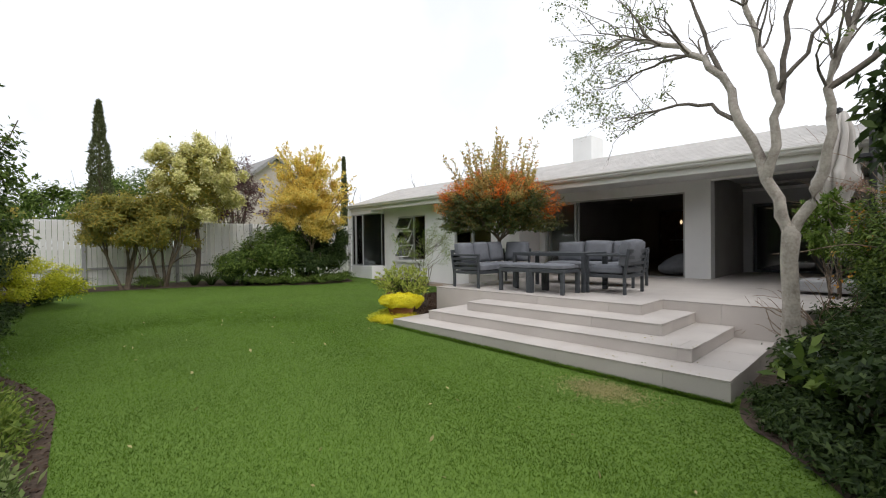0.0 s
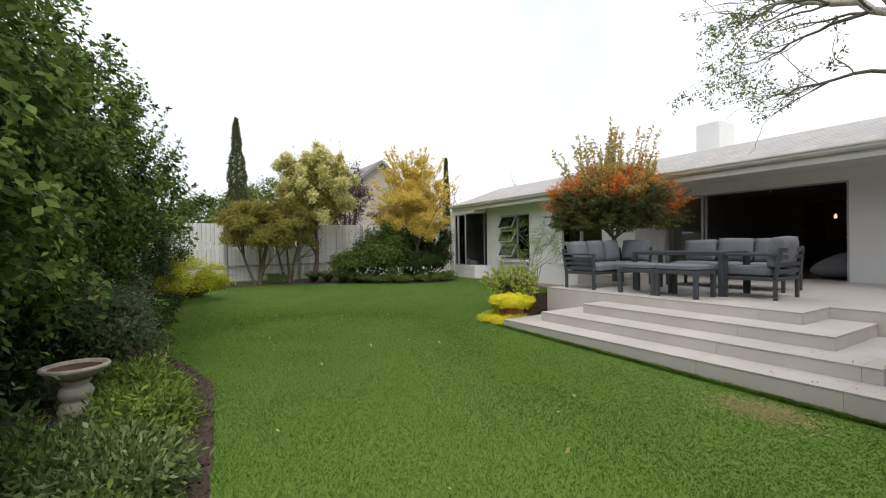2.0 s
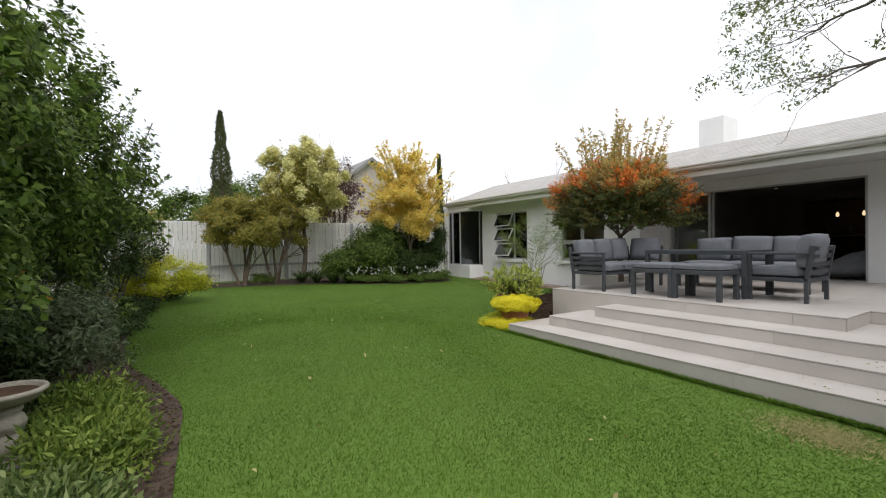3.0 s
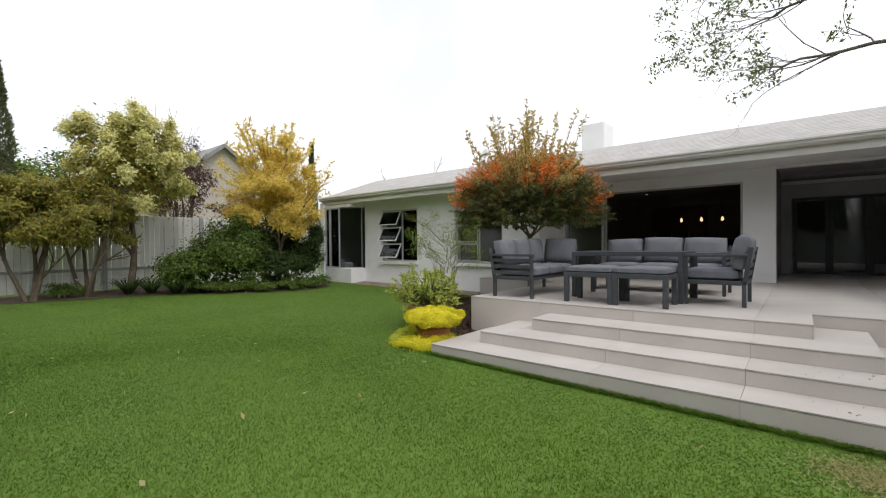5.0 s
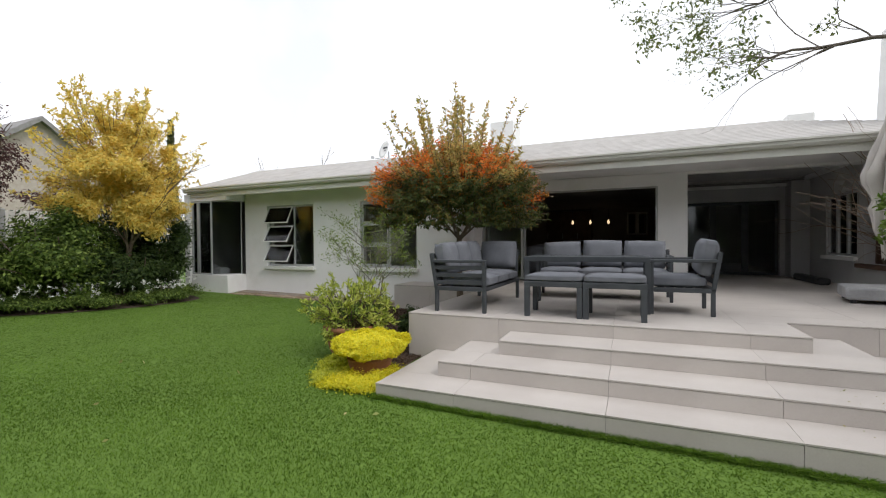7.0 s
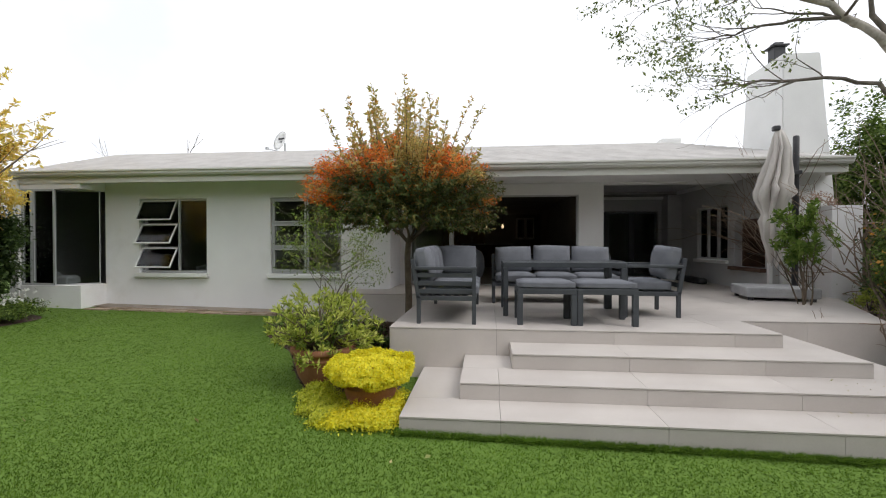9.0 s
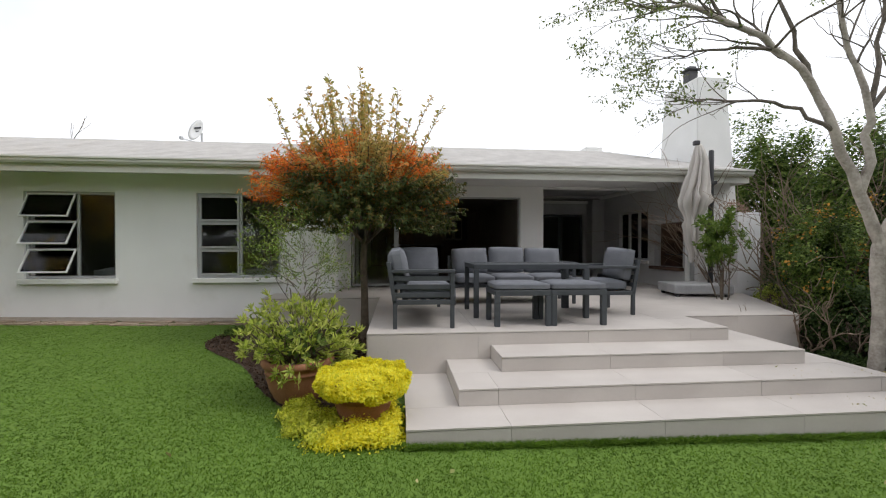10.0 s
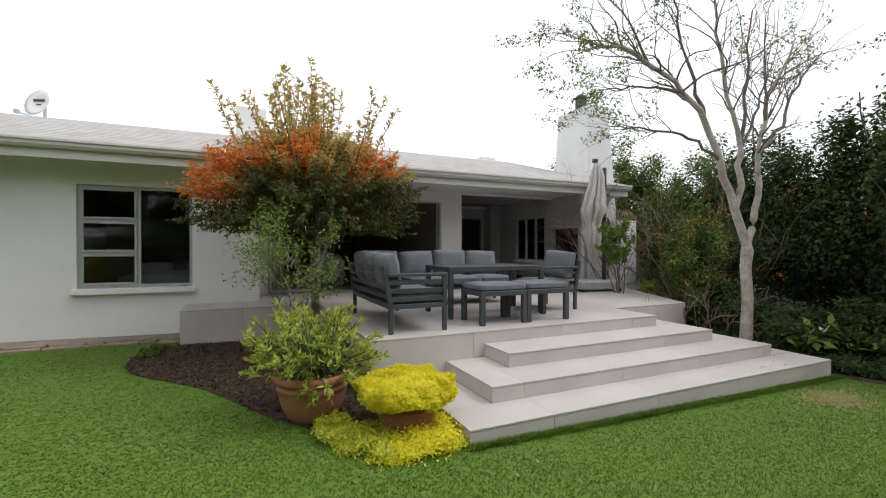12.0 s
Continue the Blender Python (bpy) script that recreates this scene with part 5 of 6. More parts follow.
for i, (x, y, h) in enumerate(((3.0, -2.6, 3.6), (4.2, -3.0, 4.1), (5.6, -3.4, 4.0), (2.2, -3.2, 4.3), (9.3, -3.3, 3.4), (11.5, -3.0, 3.4))):
    t = plant("hedge_shoots", "upright leafy shoots above the hedge", "shrub", x, y, "upright shoots")
    rnd = random.Random(60 + i)
    v, f, pts = [], [], []
    for k in range(26):
        a, r = rnd.uniform(0, 6.28), rnd.uniform(0, 0.7)
        hh = h * rnd.uniform(0.75, 1.1)
        path, _ = limb_path((r * math.cos(a), r * math.sin(a), h * 0.4), (0.15 * math.cos(a), 0.15 * math.sin(a), 1), hh * 0.6, 6, 0.08, 0.3, rnd)
        tube(v, f, path, [0.012 * (1 - 0.12 * j) for j in range(7)], 4)
        for j in range(1, 7):
            for _ in range(16):
                pts.append(path[j - 1].lerp(path[j], rnd.random()))
    part("branchwork", raw_mesh("branchwork", [tuple(p) for p in v], f, M_BARK), M_BARK, t)
    part("crown", leaves("crown", [tuple(p) for p in pts], 0.09, L_DARK if i < 4 else L_HEDGE, 0.42, 0.7), L_DARK, t)

berry = shrub("berry_bush", "firethorn bush with orange berries beside the terrace", 7.3, -0.75, (1.1, 0.75, 0.95), 1.25, 19000, 0.055, L_DARK, 80, 70, 0.4, 0.2, stem=9)
berry_b = shrub("berry_bush", "firethorn bush with orange berries at the terrace corner", 6.95, -0.05, (0.65, 0.5, 0.85), 1.2, 12000, 0.05, L_HEDGE, 70, 78, 0.4, 0.2, stem=8)
extra(berry_b, "berry_sprays", 300, (0, 0, 1.25), (0.65, 0.5, 0.85), 0.04, L_FIRE, 30, 0.12, 0.9, 0.9, label="clusters of orange berries")["kind"] = "stuff"
extra(berry, "berry_sprays", 550, (0, 0, 1.3), (1.1, 0.75, 0.95), 0.04, L_FIRE, 40, 0.1, 0.9, 0.9, label="clusters of orange berries")["kind"] = "stuff"
shrub("shrub", "twiggy dark shrub at the foot of the tree", 6.3, 0.1, (0.75, 0.45, 0.5), 0.5, 8000, 0.055, L_DARK, 50, 71, stem=8)
shrub("shrub", "dark green low shrub beside the steps", 5.2, 0.2, (0.75, 0.55, 0.35), 0.36, 9000, 0.06, L_DARK, 50, 72)
shrub("shrub", "dark leafy low shrub in the shaded border", 4.2, -0.3, (0.8, 0.6, 0.4), 0.4, 9000, 0.07, L_DARK, 50, 73)
shrub("shrub", "dark leafy low shrub under the hedge", 3.2, -0.7, (0.8, 0.6, 0.4), 0.4, 8000, 0.07, L_DARK, 50, 74)
for i, (x, y) in enumerate(((4.1, 0.4), (3.6, 0.1), (3.1, -0.25), (2.5, -0.55), (4.5, 0.55), (3.9, -0.2), (5.6, 0.45), (6.2, 0.55))):
    g = plant("groundcover", "dark grassy groundcover under the hedge", "groundcover", x, y, "shaded groundcover")
    p, o = clumps(4500, (0, 0, 0.08), (0.36, 0.3, 0.13), 50, 0.3, 0.1, -0.2)
    p[:, 2] = np.maximum(p[:, 2], 0.01)
    part("foliage", leaves("foliage", p, 0.06, L_DARK, 0.31, 0.8, o), L_DARK, g)
ov = shrub("shrub", "overhanging dark green shrub with glossy leaves", 4.1, -0.4, (0.55, 0.5, 0.95), 2.5, 7000, 0.09, L_DARK, 45, 75, stem=3)
nb = thing("nandina_bush", "feathery green bamboo-like bush beside the umbrella", "shrub", pose(8.06, 0.6, T - 0.02))
stems(nb, 6, 0.62, 0.013, 0.16, M_BARK, 76, 1, 0.07)
p, o = clumps(2200, (0.0, 0.03, 0.95), (0.27, 0.28, 0.42), 40, 0.15, 0.3, -0.75)
part("crown", leaves("crown", p, 0.075, L_YOUNG, 0.31, 0.2, o), L_YOUNG, nb)
sprigs(nb, 18, (0, 0.03, 1.0), (0.26, 0.28, 0.42), 0.24, 0.07, L_YOUNG, 79, -0.5)
extra(nb, "flower_sprays", 260, (0.05, -0.22, 1.55), (0.2, 0.26, 0.18), 0.035, L_PINK, 16, 0.18, 0.5, 0.3, label="dry pinkish flower sprays")["kind"] = "stuff"
shrub("shrub", "pale green variegated low shrub at the terrace edge", 8.2, -0.45, (0.3, 0.3, 0.2), 0.7, 1800, 0.05, L_LIME, 20, 77)
for i, (x, y, n, h) in enumerate(((9.1, -1.5, 40, 1.75), (8.0, -1.3, 30, 1.35), (6.75, 0.3, 18, 0.55))):
    twigs = plant("thicket", "tangled bare brown twigs in the hedge", "shrub", x, y, "bare twig thickets")
    rnd = random.Random(5 + i)
    v, f, tips = [], [], []
    for _ in range(n):
        a = rnd.uniform(0, 6.28)
        grow(v, f, tips, (0.5 * math.cos(a), 0.3 * math.sin(a), 0.0), (0.6 * math.cos(a), 0.6 * math.sin(a), 1), h, 0.021, 2, rnd, 0.28, 0.0, 3, 0.9, 0.6, 0.72, 4)
    part("branchwork", raw_mesh("branchwork", [tuple(p) for p in v], f, M_DRY), M_DRY, twigs)
lily = plant("arum_lily", "arum lilies with broad leaves and white blooms", "flowers", 4.75, 0.5)
p, o = clumps(150, (0, 0, 0.28), (0.4, 0.3, 0.24), 24, 0.3, 0.2, -0.1)
part("foliage", leaves("foliage", p, 0.15, L_HEDGE, 0.5, 0.9, o), L_HEDGE, lily)
for c in range(2):
    part("flower", leaves("flower", np.repeat([[0.2 * math.cos(c * 2), 0.2 * math.sin(c * 2), 0.42 + 0.06 * c]], 4, 0), 0.08, L_WHITE, 0.6, 1.2), L_WHITE, lily)


def spreading_tree():
    """A pale smooth-barked tree that forks low into long wandering limbs."""
    t = plant("spreading_tree", "pale smooth-barked tree with sparse leaves beside the steps", "tree", 5.56, 0.75)
    rnd = random.Random(17)
    v, f, tips = [], [], []
    tv, tf, spine = [], [], []
    fork = Vector((0.0, 0.0, 1.5))
    tube(v, f, [(0.02, 0, -0.1), (0.0, 0.01, 0.3), (-0.01, 0, 0.8), (0.01, 0.02, 1.25), fork, (0, 0.01, 1.6)], [0.115, 0.085, 0.074, 0.074, 0.082, 0.055], 12)

    def off(side, up):
        return Vector((-side * 0.28, -side * 0.98, up)) if side < 0 else Vector((side * 0.1, -side * 1.1, up))

    limbs = (
        (((0, 1.5), (-0.2, 2.1), (-0.45, 2.75), (-0.65, 3.35), (-1.0, 3.75), (-1.5, 4.1), (-1.95, 4.3), (-2.3, 4.3)), 0.062),
        (((-0.5, 2.85), (-0.8, 3.05), (-1.2, 3.15), (-1.7, 3.2), (-2.1, 3.2)), 0.026),
        (((-0.15, 2.0), (-0.12, 2.6), (-0.12, 3.0), (-0.33, 3.7), (-0.5, 4.6), (-0.55, 5.2)), 0.05),
        (((-0.12, 2.9), (-0.04, 3.5), (0.02, 4.2), (0.1, 5.0)), 0.032),
        (((-0.12, 2.95), (0.1, 3.3), (0.35, 3.8), (0.6, 4.6)), 0.026),
        (((0, 1.55), (0.17, 1.95), (0.27, 2.5), (0.26, 2.9), (0.45, 3.7), (0.8, 4.15), (1.25, 4.8)), 0.055),
        (((0.28, 2.95), (0.65, 3.25), (0.95, 3.5), (1.2, 4.0), (1.7, 4.5), (2.2, 4.9)), 0.034),
        (((0.35, 3.3), (0.4, 3.9), (0.45, 5.0)), 0.026),
        (((-0.6, 3.35), (-0.85, 3.9), (-1.1, 4.7), (-1.2, 5.2)), 0.03),
        (((-0.95, 3.72), (-1.4, 3.8), (-1.8, 3.75), (-2.2, 3.7)), 0.022),
        (((-1.5, 4.1), (-1.8, 4.6), (-2.2, 5.1)), 0.02))
    for pts, r in limbs:
        path = [off(a, b) for a, b in pts]
        if spine:
            path[0] = min(spine, key=lambda p: (p - path[0]).length)
        fine = []
        for p, q in zip(path, path[1:]):
            for s in (0, 0.33, 0.66):
                fine.append(p.lerp(q, s) + Vector((rnd.uniform(-1, 1), rnd.uniform(-1, 1), rnd.uniform(-0.5, 0.5))) * (0.035 if fine else 0.0))
        fine.append(path[-1])
        spine += fine
        m = len(fine)
        rad = [r * (1 - 0.72 * i / (m - 1)) for i in range(m)]
        tube(v if r > 0.04 else tv, f if r > 0.04 else tf, fine, rad, 8)
        for i in range(m // 2, m):
            for _ in range(2):
                d = (fine[i] - fine[i - 1]).normalized() + Vector((rnd.uniform(-1, 1), rnd.uniform(-1, 1), rnd.uniform(-0.4, 0.7))) * 0.9
                grow(tv, tf, tips, fine[i], d, rnd.uniform(0.3, 0.65), rad[i] * 0.45, 2, rnd, 0.25, 0.02, 2, 0.8, 0.6, 0.75, 5)
    part("trunk", raw_mesh("trunk", [tuple(p) for p in v], f, M_BARK_PALE), M_BARK_PALE, t, "", True)
    part("branchwork", raw_mesh("branchwork", [tuple(p) for p in tv], tf, M_TWIG), M_TWIG, t, "grey-brown upper branches and twigs", True)
    pts = []
    for p, d in tips:
        keep = 0.0 if p.y > 0.9 and p.z < 3.0 else 0.42 if p.y > 1.3 else 0.11
        if rnd.random() < keep:
            for _ in range(rnd.randint(14, 26)):
                pts.append(p + d * rnd.uniform(-0.12, 0.12) + Vector((rnd.uniform(-1, 1), rnd.uniform(-1, 1), rnd.uniform(-1.1, 0.3))) * 0.075)
    part("crown", leaves("crown", [tuple(p) for p in pts], 0.05, L_TREE, 0.4, 0.0, None, 0.3, 0.5), L_TREE, t)


spreading_tree()


def autumn_tree():
    """A small standard tree, bronze green below and orange above, with upright leafy shoots."""
    t = plant("autumn_tree", "small round tree with orange and bronze green leaves", "tree", 8.0, 6.46)
    rnd = random.Random(4)
    v, f, tips = [], [], []
    tube(v, f, [(0, 0, -0.1), (0.01, 0, 0.6), (0, 0.02, 1.2), (0.01, 0, 1.5)], [0.07, 0.055, 0.05, 0.045], 10)
    for k in range(6):
        a = k * 1.047
        grow(v, f, tips, (0.01, 0, 1.42), (math.cos(a) * 0.9, math.sin(a) * 0.9, 0.9), 0.5, 0.025, 2, rnd, 0.15, 0.1, 3, 0.7)
    shoot = []
    for k in range(58):
        a, r = rnd.uniform(0, 6.28), rnd.uniform(0, 1.0)
        lean = 0.5 * r
        path, _ = limb_path((r * 0.75 * math.cos(a), r * 0.75 * math.sin(a), 2.2), (lean * math.cos(a), lean * math.sin(a), 1), rnd.uniform(0.9, 1.9) * (1 - 0.22 * r), 8, 0.06, 0.2, rnd)
        tube(v, f, path, [0.011 * (1 - 0.1 * j) for j in range(9)], 4)
        for j in range(1, 9):
            for _ in range(14):
                shoot.append(path[j - 1].lerp(path[j], rnd.random()))
    sprays = {"green": [], "amber": [], "orange": []}
    for _ in range(1250):
        a, u = rnd.uniform(0, 6.28), rnd.random()
        lift = rnd.uniform(-0.4, 1.0)
        q = math.sqrt(max(0.0, 1 - lift * lift)) * (0.45 + 0.55 * math.sqrt(u))
        wob = 1 + 0.16 * noise.noise(Vector((math.cos(a) * 1.6, math.sin(a) * 1.6, lift * 1.5)))
        p = Vector((1.18 * q * math.cos(a), 1.36 * q * math.sin(a) + 0.06, 2.1 + (0.78 if lift > 0 else 1.15) * lift))
        p.x, p.y = p.x * wob, p.y * wob
        d = Vector((math.cos(a), math.sin(a), 0.25 + 0.7 * lift))
        path, _d = limb_path(p - d.normalized() * 0.1, d, rnd.uniform(0.22, 0.4), 4, 0.14, 0.0, rnd)
        tube(v, f, path, [0.005, 0.004, 0.004, 0.003, 0.002], 3)
        h = p.z - 0.16 + 0.34 * noise.noise(p * 1.6) + rnd.gauss(0, 0.05)
        if p.y > 0.85 and p.z > 2.0:
            h += 0.42
        elif p.x - p.y > 1.15 and p.z > 1.9 and rnd.random() < 0.75:
            h += 0.35
        kind = "green" if h < 2.14 else "orange" if noise.noise(p * 2.1 + Vector((4, 0, 0))) > 0.16 or p.y > 1.0 or p.x - p.y > 1.3 else "amber"
        for b, c in zip(path, path[1:]):
            sprays[kind] += [tuple(b.lerp(c, rnd.random())) for _k in range(8)]
    part("trunk", raw_mesh("trunk", [tuple(p) for p in v], f, M_BARK), M_BARK, t, "", True)
    for name, kind, m_, label in (("crown", "green", L_MAPLE, "bronze green lower leaves"), ("crown_top", "orange", L_ORANGE, "orange upper leaves"), ("crown_middle", "amber", L_SHOOT, "olive and amber upper leaves")):
        p = np.array(sprays[kind])
        o = p - np.array([0, 0.06, 1.6])
        o /= np.linalg.norm(o, axis=1)[:, None] + 1e-9
        part(name, leaves(name, p, 0.062, m_, 0.34, 0.3, o), m_, t, label)
    p, o = clumps(6500, (0, 0.05, 2.08), (1.05, 1.2, 0.42), 110, 0.15, 0.2, -0.7)
    p[:, 2] = np.maximum(p[:, 2], 1.58 + rng.normal(size=len(p)) * 0.05)
    part("inner_leaves", leaves("inner_leaves", p, 0.06, L_MAPLE, 0.42, 0.1, o), L_MAPLE, t, "dark green inner leaves")
    s = np.array([tuple(q) for q in shoot])
    part("shoot_leaves", leaves("shoot_leaves", s[s[:, 2] < 2.6], 0.07, L_ORANGE, 0.4, 0.5), L_ORANGE, t, "orange leaves on upright shoots")["kind"] = "stuff"
    part("shoot_leaves", leaves("shoot_leaves", s[s[:, 2] >= 2.6], 0.075, L_SHOOT, 0.4, 0.5), L_SHOOT, t, "dull green leaves on upright shoots")["kind"] = "stuff"


autumn_tree()

# planting by the terrace
pl = plant("potted_shrub", "lime-green leafy shrub growing in a pot", "shrub", 5.42, 6.86)
rosettes(pl, 140, (0, 0, 0.33), (0, 0, 0.58), (0.56, 0.56, 0.38), 0.064, L_LIME, 81)
p, o = clumps(650, (0, 0, 0.52), (0.36, 0.36, 0.16), 40, 0.2, 0.2, -0.5)
part("inner_leaves", leaves("inner_leaves", p, 0.06, L_HEDGE, 0.4, 0.9, o), L_HEDGE, pl, "darker green inner leaves")
pl = plant("stonecrop", "golden yellow stonecrop mound over the pot rim", "plant", 4.87, 6.23)
u, a = rng.uniform(0, 1, 42000), rng.uniform(0, 6.283, 42000)
r = np.interp(u, [0, 0.25, 0.5, 0.7, 0.85, 1], [0.29, 0.335, 0.36, 0.335, 0.22, 0.02])
h = np.interp(u, [0, 0.25, 0.5, 0.7, 0.85, 1], [0.255, 0.285, 0.34, 0.4, 0.44, 0.455])
bump = np.array([noise.noise(Vector((x, y, z)) * 9) for x, y, z in zip(r * np.cos(a), r * np.sin(a), h)])
fall = np.array([noise.noise(Vector((x, y, 3.0)) * 2.2) for x, y in zip(np.cos(a), np.sin(a))])
r *= 1 + 0.2 * bump + rng.normal(size=42000) * 0.025
h += 0.045 * bump + np.where(u < 0.3, 0.06 * fall, 0.0)
p = np.stack([r * np.cos(a), r * np.sin(a), h], 1)
o = p - np.array([0, 0, 0.25])
part("foliage", leaves("foliage", p, 0.023, L_GOLD, 0.55, 0.9, o / np.linalg.norm(o, axis=1)[:, None]), L_GOLD, pl)
for x, y, rx, ry in ((4.78, 6.03, 0.36, 0.14), (4.54, 6.22, 0.21, 0.3), (4.72, 6.55, 0.28, 0.2), (5.0, 6.75, 0.22, 0.16)):
    pl = plant("stonecrop", "golden yellow stonecrop mat on the ground", "plant", x, y, "stonecrop mats")
    p, o = clumps(9000, (0, 0, 0.02), (rx, ry, 0.1), 60, 0.28, 0.1, -0.1)
    p[:, 2] = np.maximum(p[:, 2], 0.005)
    part("foliage", leaves("foliage", p, 0.024, L_SEDUM if y > 6.3 else L_GOLD, 0.5, 1.2, o), L_GOLD, pl)
pl = plant("sapling", "thin airy sapling with fine green leaves", "tree", 6.12, 6.98)
rnd = random.Random(9)
v, f, tips = [], [], []
for k in range(4):
    a = 1.57 * k + 0.4
    grow(v, f, tips, (0.02 * math.cos(a), 0.02 * math.sin(a), -0.05), (0.1 * math.cos(a), 0.1 * math.sin(a), 1), 1.0, 0.011, 0, rnd, 0.06, 0.2)
for k in range(18):
    a = rnd.uniform(0, 6.28)
    grow(v, f, tips, (0.06 * math.cos(a), 0.06 * math.sin(a), 0.72 + 0.036 * k), (math.cos(a), math.sin(a), 0.6), 0.33, 0.006, 2, rnd, 0.2, 0.12, 3, 0.75, 0.6, 0.72, 4)
part("trunk", raw_mesh("trunk", [tuple(p) for p in v], f, M_TWIG), M_TWIG, pl)
pts = [p + Vector((rnd.uniform(-1, 1), rnd.uniform(-1, 1), rnd.uniform(-1, 1))) * 0.06 for p, d in tips for _ in range(8)]
part("crown", leaves("crown", [tuple(p) for p in pts], 0.034, L_FERN, 0.34, 0.2), L_FERN, pl)
shrub("shrub", "dark low shrub in the bed beside the terrace", 6.9, 6.75, (0.3, 0.25, 0.2), 0.2, 1500, 0.05, L_DARK, 20, 82)

# ---- beds ----
def bed_sheet(name, pts, label, lift=0.012):
    """A soil bed with a soft uneven edge, closed through its corner points."""
    pts = [Vector((x, y, 0)) for x, y in pts]
    ring = []
    n = len(pts)
    for i in range(n):
        p0, p1, p2, p3 = pts[i - 1], pts[i], pts[(i + 1) % n], pts[(i + 2) % n]
        for s in range(6):
            u = s / 6
            q = 0.5 * ((2 * p1) + (p2 - p0) * u + (2 * p0 - 5 * p1 + 4 * p2 - p3) * u * u + (3 * p1 - p0 - 3 * p2 + p3) * u ** 3)
            ring.append(q)
    bm = bmesh.new()
    vs = [bm.verts.new((q.x + 0.02 * noise.noise(q * 5), q.y + 0.02 * noise.noise(q * 5 + Vector((9, 0, 0))), gz(q.x, q.y) + lift)) for q in ring]
    bm.faces.new(vs)
    bmesh.ops.triangulate(bm, faces=bm.faces[:])
    structure(name, bm, M_SOIL, label, "flower bed")
    return [(q.x, q.y) for q in ring]


BEDS = [
    bed_sheet("bed_left", [(-0.35, 0.4), (-0.12, 2.2), (0.02, 3.5), (0.12, 5.1), (0.0, 5.8), (-0.38, 7.3), (-0.4, 9.5), (-0.1, 12.4), (0.5, 15.2), (0.6, 16.5), (-1.6, 16.5), (-2.9, 13.0), (-3.2, 8.0), (-2.8, 3.0), (-1.6, 0.6)], "dark soil bed under the shrubs"),
    bed_sheet("bed_back", [(0.55, 15.5), (2.4, 15.0), (4.3, 14.4), (5.6, 13.4), (6.8, 12.85), (7.9, 12.85), (8.3, 13.4), (8.7, 14.7), (9.0, 16.5), (0.6, 16.5)], "dark soil bed along the fence"),
    bed_sheet("bed_terrace", [(5.1, 6.1), (5.0, 6.7), (5.55, 7.2), (6.55, 7.75), (7.5, 8.55), (8.4, 8.6), (8.8, 8.2), (8.8, 6.2), (7.0, 6.2)], "dark mulched bed between lawn and terrace"),
    bed_sheet("bed_right", [(4.35, 0.95), (3.6, 0.45), (2.2, -0.5), (0.5, -1.6), (0.5, -4.9), (6, -4.9), (14, -4.9), (14, -1.2), (9.7, -1.1), (6.6, 0.7), (6.5, 1.0)], "dark soil bed under the hedge"),
]


def inside(x, y, ring):
    r = np.zeros(len(x), bool)
    n = len(ring)
    for i in range(n):
        (x0, y0), (x1, y1) = ring[i], ring[(i + 1) % n]
        if y0 == y1:
            continue
        c = ((y0 > y) != (y1 > y)) & (x < (x1 - x0) * (y - y0) / (y1 - y0) + x0)
        r ^= c
    return r


# ---- grass ----
def grass(name, n, height, label, material=None, centre=None, strip=None):
    """Blades thick near the steps and sparser, wider, further out over the lawn."""
    if centre is not None:
        x, y = centre[0] + rng.normal(size=n) * centre[2], centre[1] + rng.normal(size=n) * centre[3]
    elif strip is not None:
        x, y = rng.uniform(strip[0], strip[1], n), rng.uniform(strip[2], strip[3], n)
    else:
        x, y = rng.uniform(-5.9, 9.25, n), rng.uniform(-4.9, 16.4, n)
    s = np.clip((y - 0.3) / 6.5, 0, 1)
    far = np.hypot(x - (0.2 + 1.4 * s), y - (0.3 + 6.5 * s)) + 0.6
    ok = (y > -4.9) & (y < 16.4)
    if centre is None and strip is None:
        ok &= rng.uniform(size=n) < np.clip((2.6 / far) ** 1.4, 0.05, 1)
        ok &= (x > -3.3) | (rng.uniform(size=n) < 0.3)
    ok &= ~((x > 4.43) & (y > 1.02) & (y < 5.9)) & ~((x > 5.78) & (y < 6.28) & (y > -3)) & ~((x > 8.8) & (y < 8.22))
    for ring in BEDS:
        ok &= ~inside(x, y, ring)
    x, y, far = x[ok], y[ok], far[ok]
    n = len(x)
    a = rng.uniform(0, 2 * np.pi, n)
    h = height * rng.uniform(0.5, 1.2, n)
    flat = np.clip(far / 2.6, 1, 2.6)
    h /= flat
    lean = rng.uniform(0.5, 1.9, n) * h * flat ** 1.4
    b = a + np.pi / 2 + rng.normal(size=n) * 0.5
    width = 0.0021 * np.clip(far / 1.9, 1, 5.0)
    z = 0.027 + 0.018 * np.clip(y, -6, 18)
    v = np.empty((n, 3, 3))
    v[:, 0] = np.stack([x + np.cos(a) * width, y + np.sin(a) * width, z], 1)
    v[:, 1] = np.stack([x - np.cos(a) * width, y - np.sin(a) * width, z], 1)
    v[:, 2] = np.stack([x + np.cos(b) * lean, y + np.sin(b) * lean, z + h], 1)
    m_ = material or L_GRASS
    tagged(part(name, raw_mesh(name, v.reshape(-1, 3), np.arange(3 * n).reshape(n, 3), m_), m_), label, "grass", kind="stuff")


L_MULCH = leaf_mat("bark_chip", (0.055, 0.034, 0.022), (0.09, 0.056, 0.038), (0.125, 0.08, 0.055), (0.04, 0.025, 0.017), trans=0.02, rough=0.9)


